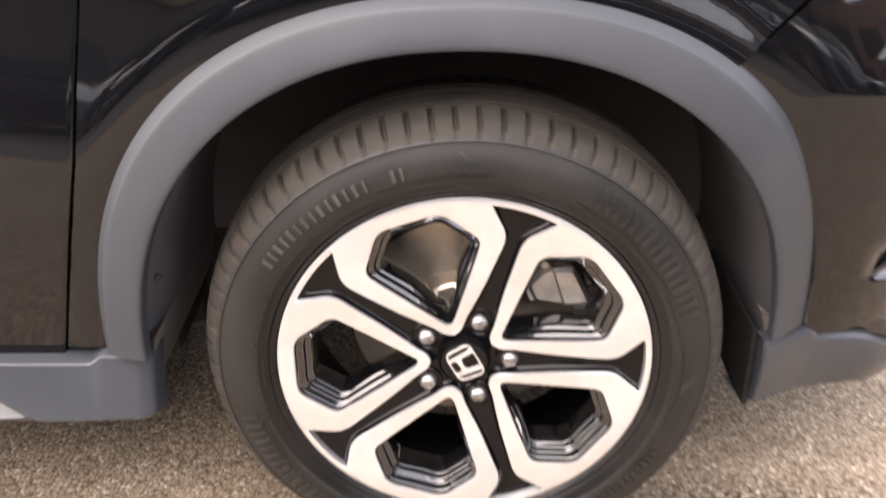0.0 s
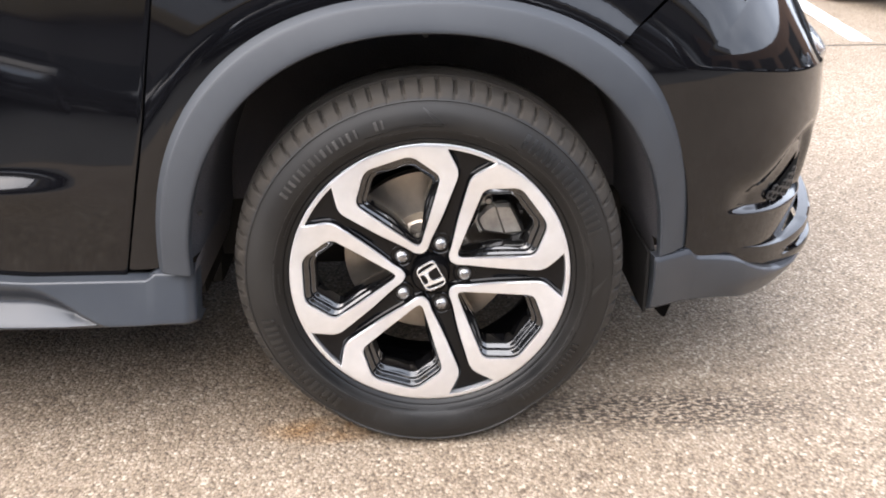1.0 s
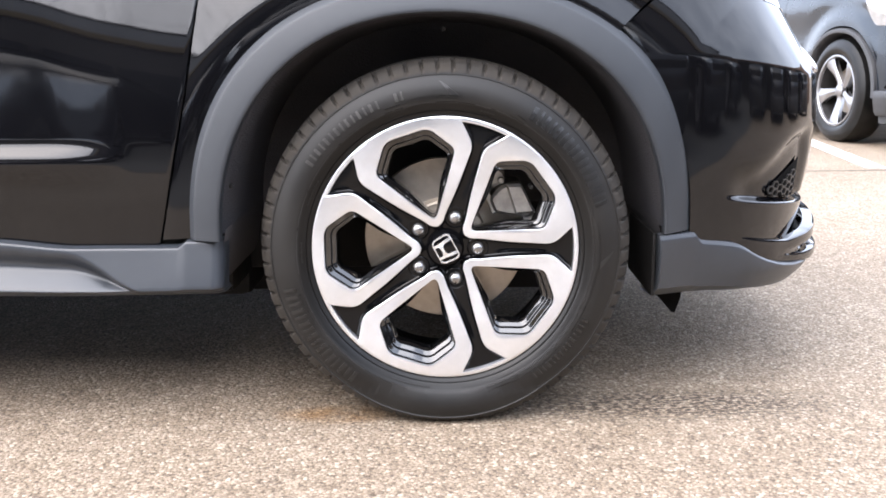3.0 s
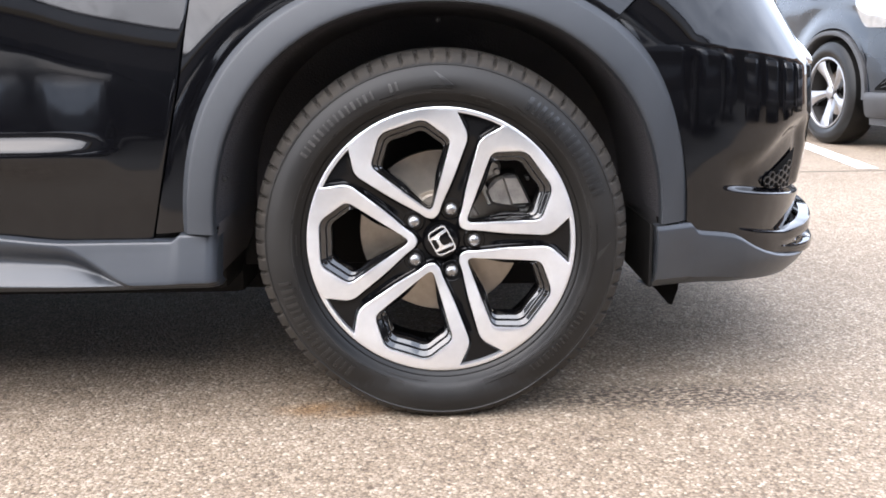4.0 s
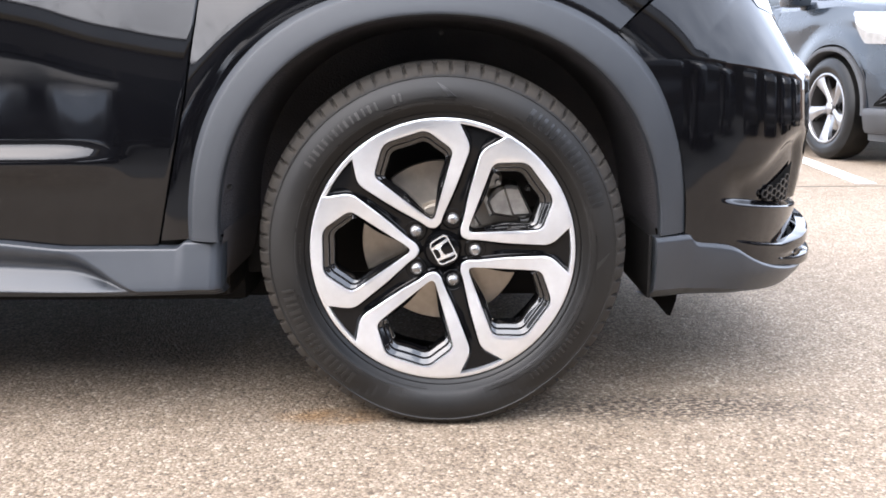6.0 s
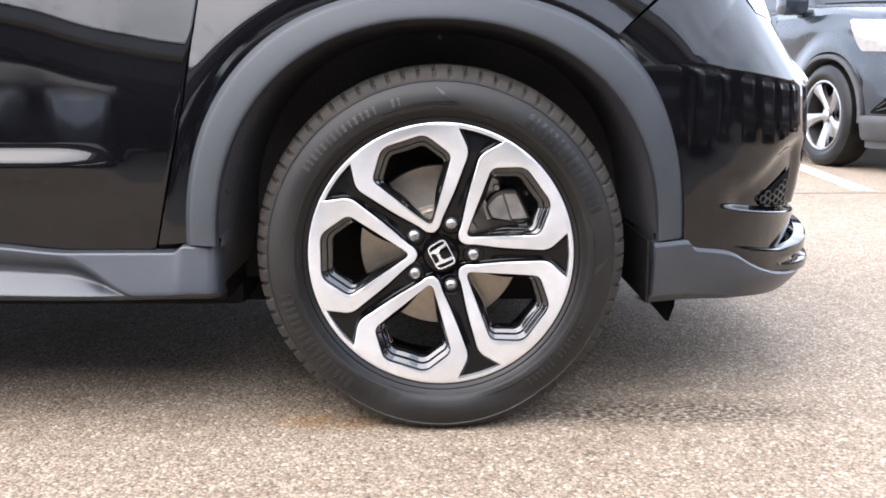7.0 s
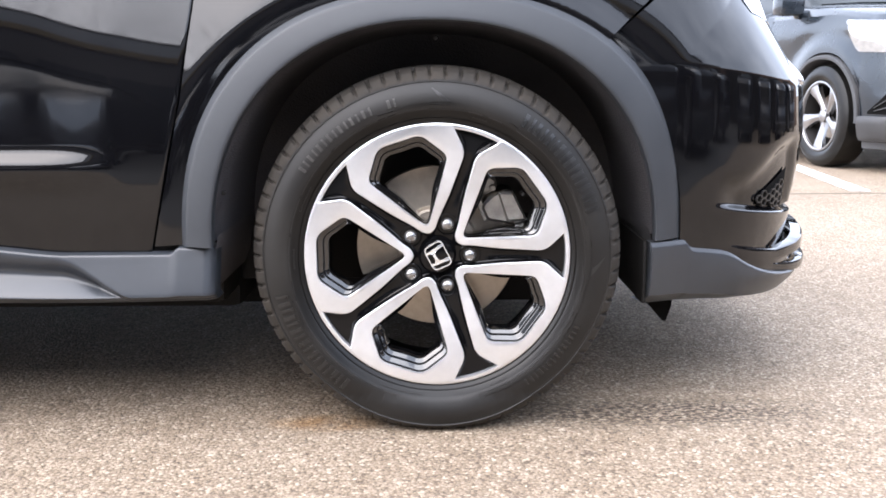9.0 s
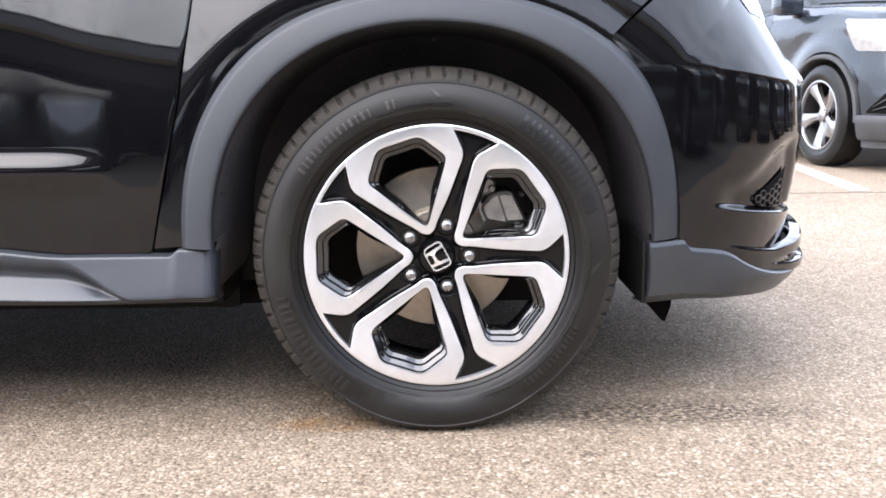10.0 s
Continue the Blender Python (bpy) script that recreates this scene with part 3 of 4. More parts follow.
ARCH_T = span(0.0, math.pi, 121)
CLAD_PROFILE = [(-0.016, 0.022), (-0.014, 0.012), (-0.008, 0.0052), (0.002, 0.0022), (0.02, 0.0009), (0.05, 0.0004), (0.12, 0.0010), (0.30, 0.0042), (0.50, 0.0084), (0.68, 0.0126), (0.76, 0.0146), (0.785, 0.0156), (0.81, 0.0176), (0.86, 0.0222), (0.92, 0.0278), (0.965, 0.0320), (0.985, 0.0350), (1.0, 0.040), (1.0, 0.062)]


def clad_pt(a, p):
    u, dy = p
    (x0, z0), (x1, z1) = arch_inner(a), arch_outer(a)
    x, z = x0 + (x1 - x0) * u, z0 + (z1 - z0) * u
    return (x, side_y(x) + dy, z)


cpart("arch_cladding", grid(clad_pt, ARCH_T, CLAD_PROFILE), CLAD, sharp=50, label="textured dark grey plastic wheel arch cladding")


# fender, door
def door_seam(z):
    return table([(0.30, -0.501), (0.322, -0.497), (0.44, -0.470), (0.516, -0.453), (0.582, -0.438), (0.747, -0.413), (1.05, -0.385)], z)


def arch_gap(x, z):
    """Distance outward from the cladding's upper edge, roughly."""
    cx, cz = -0.005, 0.335
    a = math.atan2(max(z - cz, 0.0), x - cx)
    lo, hi = 0.0, math.pi
    for _ in range(22):
        mid = (lo + hi) / 2
        ox, oz = arch_outer(mid)
        if math.atan2(oz - cz, ox - cx) < a:
            lo = mid
        else:
            hi = mid
    ox, oz = arch_outer((lo + hi) / 2)
    return math.hypot(x - cx, z - cz) - math.hypot(ox - cx, oz - cz)


def flank_base(x, z):
    """Door and fender skin before the flare: tucked in below, a ledge that dies out forward, a shoulder above."""
    shoulder = 0.660 - 0.095 * smooth(-0.85, -0.40, x)
    y = side_y(min(x, 0.3)) + 0.0305
    y += 0.007 * smooth(0.48, 0.30, z)
    ledge = smooth(-0.53, -0.68, x)
    y += ledge * (-0.010 * smooth(0.42, 0.474, z) + 0.018 * smooth(0.474, 0.502, z))
    y += 0.055 * max(0.0, z - 0.505)
    up = max(0.0, z - shoulder)
    y += 0.85 * min(up, 0.13) ** 2 + 0.221 * max(0.0, up - 0.13)
    return y


ROLL = 1.6


def fender_y(x, z):
    """The fender stands upright along the arch and leans back more and more away from it."""
    d = arch_gap(x, z)
    flare = side_y(x) + 0.032 - 0.05 * max(0.0, min(d, 0.036) - 0.012)
    e = max(0.0, d - 0.004)
    rear = flare + 3.7 * min(e, 0.05) ** 2 + 0.37 * max(0.0, e - 0.05)
    lean = side_y(min(x, 0.3)) + 0.032 + 0.0137 * smooth(0.0, 0.05, d) + ROLL * (0.6 + 0.4 * smooth(0.2, 0.32, x)) * max(0.0, d) ** 2
    return rear + (lean - rear) * smooth(-0.10, 0.25, x)


def fender_top(x):
    return 0.965 - 0.06 * smooth(-0.2, 0.4, x)


def fender_geo():
    cx, cz = -0.045, 0.366
    def reach(a):
        """From the cladding's edge to the door seam, the hood or the bumper."""
        dx, dz = math.cos(a), math.sin(a)
        t = 0.30
        while t < 1.2:
            x, z = cx + t * dx, cz + t * dz
            if x < door_seam(z) + 0.0012 or z > fender_top(x) or (z > 0.69 and x > 0.3048 + (z - 0.69) * 1.08):
                break
            t += 0.001
        return t
    rows = []
    for a in span(radians(42.9), math.pi + 0.075, 150):
        rows.append((a, reach(a)))
    def at(row, v):
        a, far = row
        # start a little under the cladding
        t0 = 0.30
        while arch_gap(cx + t0 * math.cos(a), cz + t0 * math.sin(a)) < -0.012:
            t0 += 0.004
        t = t0 + (max(far, t0 + 0.004) - t0) * v
        x, z = cx + t * math.cos(a), cz + t * math.sin(a)
        return (x, fender_y(x, z), z)
    V, F = grid(at, rows, span(0, 1, 46))
    return V, F


cpart("fender", fender_geo(), PAINT, "gloss black front fender", sharp=60)


def door_geo(x1=-1.50):
    zs = span(0.313, 0.97, 67)
    def at(u, z):
        xs = door_seam(z) - 0.0020
        x = xs + (x1 - xs) * u
        y = flank_base(x, z)
        if u == 0.0:
            y += 0.012
        elif u < 0.001:
            y += 0.0006
        return (x, y, z)
    us = [0.0, 0.0008, 0.0016] + [0.008 + 0.992 * (i / 60) ** 1.3 for i in range(61)]
    V, F = grid(at, us, zs)
    # hem under the door
    n = len(zs)
    hem = grid(lambda u, k: (V[u * n][0], V[u * n][1] + k, V[u * n][2] - 0.003 * (k > 0)), list(range(len(us))), [0, 0.012, 0.03])
    return join((V, F), hem)


cpart("door", door_geo(), PAINT, "gloss black front door with a sculpted lower ledge", sharp=60)


# dark backing behind the shut lines
cpart("shut_line", grid(lambda z, v: (door_seam(z) - 0.012 + 0.028 * v, flank_base(door_seam(z), z) + 0.030, z), span(0.31, 1.0, 30), [0, 1]), DARK)


# side skirt under the door
def skirt_pt(x, p):
    u, z0, yb = p
    # a crease falls from the top edge to the foot; below it the skirt dives in and comes out again
    crease = 0.2485 + 0.0755 * smooth(-0.505, -0.665, x)
    s = (crease - z0) / max(crease - 0.243, 1e-4)
    y = yb
    if s > 0:
        y += 0.026 * min(1.0, (crease - 0.243) / 0.045) * smooth(0.0, 0.52, s) * (1 - smooth(0.30, 1.05, s))
    end = max(0.0, (x + 0.405) / 0.018) ** 2
    z = z0
    top = 0.3215 + 0.0115 * smooth(-0.466, -0.446, x)
    if u > 0.98:
        z = top + (0.002 if u > 0.99 else 0)
    else:
        z = 0.240 + (z0 - 0.240) * (top - 0.240) / (0.328 - 0.240)
    z += 0.006 * smooth(-0.40, -0.62, x) * (1 - u) * -0.6 + 0.013 * smooth(-0.64, -0.80, x) * u
    return (x, y + end * 0.014 - 0.0015, z)


SKIRT_ROWS = [(0.0, 0.240, 0.060), (0.05, 0.240, 0.034), (0.08, 0.2406, 0.024), (0.12, 0.2460, 0.0125), (0.16, 0.2510, 0.0042), (0.19, 0.2530, 0.0024), (0.24, 0.257, 0.0030), (0.3, 0.262, 0.0045), (0.4, 0.272, 0.0077), (0.5, 0.281, 0.0107), (0.6, 0.290, 0.0137),
              (0.7, 0.300, 0.0170), (0.8, 0.310, 0.0203), (0.9, 0.319, 0.0232), (0.95, 0.3245, 0.0250), (0.975, 0.327, 0.0270), (0.985, 0.328, 0.0310), (1.0, 0.328, 0.055)]


def curve(rows, n):
    """A smooth run through rows of numbers."""
    out = []
    for i in range(len(rows) - 1):
        p0, p1, p2, p3 = rows[max(i - 1, 0)], rows[i], rows[i + 1], rows[min(i + 2, len(rows) - 1)]
        for k in range(n):
            t = k / n
            out.append(tuple(b + 0.5 * t * (c - a + t * (2 * a - 5 * b + 4 * c - d + t * (3 * (b - c) + d - a))) for a, b, c, d in zip(p0, p1, p2, p3)))
    return out + [rows[-1]]


SKIRT_ROWS = SKIRT_ROWS[:2] + curve(SKIRT_ROWS[2:-3], 6) + SKIRT_ROWS[-3:]
skirt_geo = grid(skirt_pt, span(-2.25, -0.80, 20) + span(-0.79, -0.41, 150) + span(-0.407, -0.387, 8), SKIRT_ROWS)
cap = grid(lambda k, p: (-0.387 + 0.0015 * min(k, 0.1) * 10, skirt_pt(-0.387, p)[1] + 0.045 * k, skirt_pt(-0.387, p)[2]), [0, 0.1, 1], SKIRT_ROWS)
cpart("side_skirt", join(skirt_geo, cap), SKIRT, "sculpted grey plastic side skirt")


# bumper: plan curve by height
def nose(z_rows, n=2.6):
    def at(th, z, push=0.0):
        X, Y = table([(r[0], r[1]) for r in z_rows], z), table([(r[0], r[2]) for r in z_rows], z)
        a, b = X - 0.30 + push, 0.886 - Y + push
        return (0.30 + a * abs(math.sin(th)) ** (2 / n), 0.886 - b * math.copysign(abs(math.cos(th)) ** (2 / n), math.cos(th)))
    return at


BUMPER = [(0.27, 0.791, 0.080), (0.30, 0.794, 0.0775), (0.335, 0.803, 0.076), (0.36, 0.808, 0.0755), (0.40, 0.818, 0.075), (0.45, 0.8265, 0.075), (0.50, 0.8275, 0.075), (0.55, 0.8265, 0.075), (0.630, 0.8215, 0.0745), (0.644, 0.820, 0.075)]
# above the crease it leans back, more and more
BUMPER += [(0.648 + 0.222 * k / 60, 0.818 - 0.128 * k / 60 - 0.010 * math.sin(math.pi * k / 60), 0.0758 + 0.024 * k / 60 + 0.132 * (k / 60) ** 2) for k in range(61)]
nose_at = nose(BUMPER)


def th_of_x(x, z, n=2.6):
    a = table([(r[0], r[1]) for r in BUMPER], z) - 0.30
    return math.asin(min(1.0, max(0.0, (x - 0.30) / a)) ** (n / 2))


def bumper_start(z):
    if z > 0.69:
        return 0.3060 + (z - 0.69) * 1.08
    lo, hi = 0.0, math.pi / 2
    for _ in range(24):
        mid = (lo + hi) / 2
        if arch_outer(mid)[1] < z:
            lo = mid
        else:
            hi = mid
    return max(0.302, arch_outer(lo)[0] - 0.014)


def droop(x, z):
    """The crease falls towards the nose."""
    return -0.055 * smooth(0.38, 0.85, x) * smooth(0.45, 0.63, z)


def scoop(x, z):
    """The fog lamp's hollow: a sloping shelf below, a soft roof above; the shelf falls towards the nose."""
    fall = -0.16 * max(0.0, x - 0.50) * smooth(0.30, 0.35, z) * (1 - smooth(0.40, 0.52, z))
    deep = 0.017 * smooth(0.495, 0.570, x)
    roof = 0.410 + 0.070 * smooth(0.55, 0.70, x)
    f = smooth(0.3855, 0.3965, z) if z < 0.397 else (1 - smooth(roof, roof + 0.045, z)) * (1 - 0.7 * smooth(0.700, 0.730, x) * smooth(0.397, 0.404, z))
    return z + fall, -deep * f


def lean(th, z):
    """The bumper's skin above the crease, in plan; its lean grows with the distance from the wheel arch."""
    x, y = nose_at(th, z)
    if y < 0.886:
        fx, fy = nose_at(th, 0.644)
        rise = ROLL * (max(0.0, arch_gap(fx, z)) ** 2 - max(0.0, arch_gap(fx, 0.644)) ** 2)
        w = min(1.0, rise / max(y - fy, 1e-4))
        w += (1 - w) * smooth(0.56, 0.76, fx)
        x, y = fx + (x - fx) * w, fy + (y - fy) * w
    return x, y


def bumper_pt(u, z):
    t0 = th_of_x(bumper_start(z), z)
    th = t0 + (math.pi - 2 * t0) * u
    x, y = nose_at(th, z)
    if 0.30 < z < 0.60:
        z, push = scoop(x, z)
        x, y = nose_at(th, z, push)
    if z > 0.644:
        x, y = lean(th, z)
    return (x, y, z + droop(x, z))


BZ = [0.27, 0.285, 0.30, 0.316, 0.326, 0.335, 0.345, 0.355, 0.365, 0.375, 0.382, 0.3855, 0.387, 0.389, 0.391, 0.393, 0.395, 0.3965, 0.3985] + span(0.404, 0.62, 23) + [0.632, 0.640, 0.644, 0.648, 0.652, 0.658] + span(0.664, 0.87, 80)
cpart("front_bumper", grid(bumper_pt, [0.5 * (i / 200) ** 1.35 for i in range(201)] + [1 - 0.5 * (i / 60) for i in range(59, -1, -1)], BZ), PAINT, "gloss black front bumper with a sharp crease", sharp=40)


def nose_patch(us, vs, fn, push=0.004):
    """A sheet that follows the bumper: fn gives (x, z) for u, v."""
    def at(u, v):
        x, z, out = fn(u, v)
        th = th_of_x(x, z)
        X, Y = nose_at(th, z, out)
        return (X, Y, z + droop(X, z))
    return grid(at, us, vs)


# headlamp over the crease
def lamp_edge(z):
    return table([(0.655, 0.735), (0.69, 0.672), (0.73, 0.624), (0.78, 0.578), (0.87, 0.520)], z)


def lamp_pt(u, v):
    z = 0.762 + 0.105 * v
    th = th_of_x(lamp_edge(z), z)
    th = th + (1.30 - th) * u
    (x, y), (x0, y0) = lean(th, z), nose_at(th, z)
    x1, y1 = nose_at(th, z, 0.0015 + 0.008 * math.sin(math.pi * min(1.0, 0.06 + 0.94 * u)) * math.sin(math.pi * v))
    x, y = x + x1 - x0, y + y1 - y0
    return (x, y, z + droop(x, z))


cpart("headlamp", grid(lamp_pt, span(0, 1, 24), span(0, 1, 14)), LENS, "clear headlamp with a bright reflector")

# lower front skirt, lip and openings
LOWER = [(0.16, 0.768, 0.105), (0.185, 0.798, 0.085), (0.215, 0.822, 0.074), (0.25, 0.844, 0.069), (0.29, 0.838, 0.066), (0.335, 0.820, 0.064)]
low_at = nose(LOWER)


def skirt_top(x):
    return table([(0.37, 0.3310), (0.444, 0.3310), (0.4475, 0.3295), (0.4505, 0.326), (0.4535, 0.3215), (0.457, 0.3178), (0.461, 0.3155), (0.468, 0.3140), (0.50, 0.3100), (0.52, 0.3065), (0.53, 0.3035), (0.54, 0.298), (0.555, 0.287), (0.57, 0.2775), (0.59, 0.267), (0.62, 0.255), (0.66, 0.245), (0.72, 0.234), (0.79, 0.224), (0.83, 0.221)], x)


def skirt_foot(x):
    return table([(0.37, 0.2145), (0.45, 0.2115), (0.50, 0.2085), (0.55, 0.2045), (0.60, 0.2005), (0.65, 0.198), (0.75, 0.193), (0.83, 0.191)], x)


def low_x(th):
    return 0.30 + 0.522 * abs(math.sin(th)) ** (2 / 2.6)


def low_theta(x):
    return math.asin(((x - 0.30) / 0.522) ** 1.3)


def front_skirt_pt(th, v):
    x = low_x(th)
    zt, zb = skirt_top(x), skirt_foot(x)
    z = zb + (zt - zb) * max(0.0, min(v, 1.0))
    out = 0.0
    if v <= 0.7:
        out -= 0.008 * (1 - max(v, 0) / 0.7)
    if v <= 0.16:
        out -= 0.026 * (1 - max(v, 0) / 0.16)
    if v > 0.93:
        out -= 0.0045 * (min(v, 1) - 0.93) / 0.07
    if v < 0:
        out, z = out - 0.06, zb - 0.002
    if v > 1:
        out, z = out - 0.025, zt + 0.001
    px, py = low_at(th, z, out)
    if th < math.pi / 2:
        # flush with the foot of the arch cladding
        py += smooth(0.56, 0.385, px) * (side_y(px) + 0.002 - low_at(th, 0.33)[1])
    return (px, py, z)


SKT = span(low_theta(0.378), low_theta(0.385), 3) + [low_theta(0.388 + 0.002 * i) for i in range(105)]
SKT = SKT + span(low_theta(0.60), math.pi - low_theta(0.60), 90) + [math.pi - a for a in reversed(SKT)]
front_geo = grid(front_skirt_pt, SKT, [-1, 0.0, 0.03, 0.07, 0.11, 0.14, 0.16, 0.18, 0.25, 0.35, 0.45, 0.55, 0.65, 0.75, 0.85, 0.92, 0.935, 0.96, 0.985, 1.0, 2])
end_geo = grid(lambda k, v: (front_skirt_pt(SKT[0], v)[0] - 0.002 * (k > 0), front_skirt_pt(SKT[0], v)[1] + 0.05 * k, front_skirt_pt(SKT[0], v)[2]), [0, 0.04, 1], [0.0, 0.03, 0.07, 0.12, 0.18, 0.25, 0.5, 0.75, 0.95, 1.0])
cpart("front_skirt", join(front_geo, end_geo), SKIRT, "grey plastic lower front skirt")

# gloss lip: two blades with a slot between, sweeping up to the nose


def lip_pt(th, p):
    v, out, keep = p
    x = low_x(th)
    zb = skirt_top(x) - 0.003
    face = 0.272
    zt = table([(0.50, 0.320), (0.54, 0.317), (0.60, 0.302), (0.66, 0.290), (0.72, 0.292), (0.80, 0.306)], x)
    z = zb + (zt - zb) * v
    w = smooth(0.64, 0.76, x)
    return (*low_at(th, face, -0.020 + keep + (out + 0.015 - keep) * w), z)


LIP = [(0.0, 0.000, 0.002), (0.04, 0.005, 0.003), (0.10, 0.007, 0.003), (0.26, 0.0085, 0.003), (0.32, 0.007, 0.003), (0.35, 0.004, 0.003), (0.38, -0.014, 0.003), (0.54, -0.016, 0.003), (0.58, -0.002, 0.003), (0.64, 0.002, 0.003), (0.85, 0.003, 0.003), (0.94, 0.002, 0.002), (0.98, -0.001, -0.001), (1.0, -0.020, -0.014)]
cpart("front_lip", grid(lip_pt, span(low_theta(0.536), math.pi - low_theta(0.536), 150), LIP), PAINT, "gloss black front lip with two blades and a slot")

# fog opening: dark pocket with a honeycomb and a bright blade under it


def pocket(u, v):
    x = 0.612 + 0.088 * u
    z0 = 0.3975 - 0.16 * (x - 0.50)
    z1 = z0 + 0.018 + 0.062 * u
    return (x, z0 + (z1 - z0) * v, -0.0140)


cpart("fog_pocket", nose_patch(span(0, 1, 10), span(0, 1, 6), pocket), VOID, "dark honeycomb fog opening")


def hex_cells():
    out = []
    s = 0.0088
    for i in range(-1, 10):
        for j in range(-1, 10):
            cu, cz = 0.616 + i * s * 1.5, 0.376 + (j + 0.5 * (i % 2)) * s * 1.732
            u = (cu - 0.612) / 0.080
            low = 0.3975 - 0.16 * (cu - 0.50)
            if not (0.02 < u < 0.98 and low + 0.004 < cz < low + 0.010 + 0.056 * u):
                continue
            V, F = [], []
            for k in range(6):
                for r, o in ((s * 1.0, -0.0135), (s * 0.98, -0.0105), (s * 0.76, -0.0105), (s * 0.70, -0.0138)):
                    x, z = cu + r * math.cos(math.pi / 3 * k), cz + r * math.sin(math.pi / 3 * k)
                    X, Y = nose_at(th_of_x(x, z), z, o)
                    V.append((X, Y, z + droop(X, z)))
            for k in range(6):
                q = (k + 1) % 6
                F += [(4 * k + m, 4 * q + m, 4 * q + m + 1, 4 * k + m + 1) for m in range(3)]
            out.append((V, F))
    return join(*out)


cpart("honeycomb", hex_cells(), GALV, "grey plastic honeycomb mesh")
# end of the upper grille, which stands a little proud of the nose
def grille_pt(th, p):
    z, out = p
    w = smooth(0.80, 0.98, th) * smooth(math.pi - 0.80, math.pi - 0.98, th)
    x, y = nose_at(th, z, out * w - 0.004 * (1 - w))
    return (x, y, z + droop(x, z))


cpart("upper_grille", grid(grille_pt, span(0.80, math.pi - 0.80, 80), [(0.650, -0.004), (0.652, 0.005), (0.656, 0.009), (0.664, 0.011), (0.674, 0.010), (0.686, 0.006), (0.700, 0.0), (0.708, -0.004), (0.710, -0.008)]), CHROME, "bright upper grille band")

# rubber deflector behind the skirt
def prism(poly, y0, y1):
    n = len(poly)
    V = [(x, y, z) for y in (y0, y1) for x, z in poly]
    return V, [tuple(range(n)), tuple(range(2 * n - 1, n - 1, -1))] + [(i, (i + 1) % n, n + (i + 1) % n, n + i) for i in range(n)]


cpart("air_deflector", join(prism([(0.385, 0.262), (0.453, 0.262), (0.447, 0.188), (0.437, 0.158), (0.430, 0.160), (0.406, 0.188), (0.387, 0.204)], 0.170, 0.178)), VOID, "black rubber air deflector")
cpart("arch_edge_flap", box(0.370, 0.3765, 0.078, 0.30, 0.216, 0.331, 0.002), DARK)

# arch liner and what lies behind the wheel


def liner_pt(a, p):
    y, k = p
    x, z = arch_inner(a)
    cx, cz = -0.008, 0.335
    return (cx + (x - cx) * k, side_y(x) + y, cz + (z - cz) * k)


cpart("arch_liner", grid(liner_pt, ARCH_T, [(0.045, 1.05), (0.075, 1.03), (0.12, 1.0), (0.20, 0.995), (0.36, 0.98), (0.37, 0.6), (0.37, 0.0)]), LINER, "dusty black felt wheel arch liner")
for sx, y0 in ((-1, 0.034), (1, 0.085)):
    cpart("liner_foot", grid(lambda y, p: (sx * p[0], y + p[2], p[1]), [y0, 0.12, 0.20, 0.40], [(0.380, 0.352, 0.0), (0.383, 0.337, 0.0), (0.392, 0.30, 0.004), (0.400, 0.262, 0.01), (0.412, 0.235, 0.015)]), LINER, "dusty lower end of the arch liner")
for p in ((-0.372, 0.055, 0.424), (0.0, 0.14, 0.690)):
    cpart("liner_clip", moved(revolve([(0.0, 0.0), (0.0006, 0.004), (0.003, 0.005), (0.006, 0.005)], 12), Matrix.Translation(p)), GALV, "small round liner clip")

# brake
AX = Matrix.Translation((0, 0, ZC))
disc_geo = revolve([(0.105, 0.0), (0.105, 0.070), (0.108, 0.074), (0.137, 0.076), (0.138, 0.080), (0.138, 0.1475), (0.139, 0.1485), (0.146, 0.1485), (0.146, 0.135), (0.152, 0.135), (0.152, 0.1485), (0.159, 0.1485), (0.160, 0.147), (0.160, 0.06)], 96)
cpart("brake_disc", moved(disc_geo, AX), DISC, "grey-brown ventilated brake disc")


def slab(poly, y0, y1, bev):
    """A plate with a chamfered front, from its outline in x and z."""
    n = len(poly)
    c = (sum(p[0] for p in poly) / n, sum(p[1] for p in poly) / n)
    def drawn(p):
        return mix(p, c, bev / max(math.dist(p, c), 1e-6))
    V = [(p[0], y1, p[1]) for p in poly] + [(p[0], y0 + bev, p[1]) for p in poly] + [(drawn(p)[0], y0, drawn(p)[1]) for p in poly]
    F = [(k * n + i, k * n + (i + 1) % n, (k + 1) * n + (i + 1) % n, (k + 1) * n + i) for k in (0, 1) for i in range(n)]
    return V, F + [tuple(range(2 * n, 3 * n))]


def bolt(x, z, y, r):
    return moved(revolve([(y, 0.0), (y, r * 0.75), (y + 0.002, r), (y + 0.05, r)], 10), Matrix.Translation((x, 0, z)))


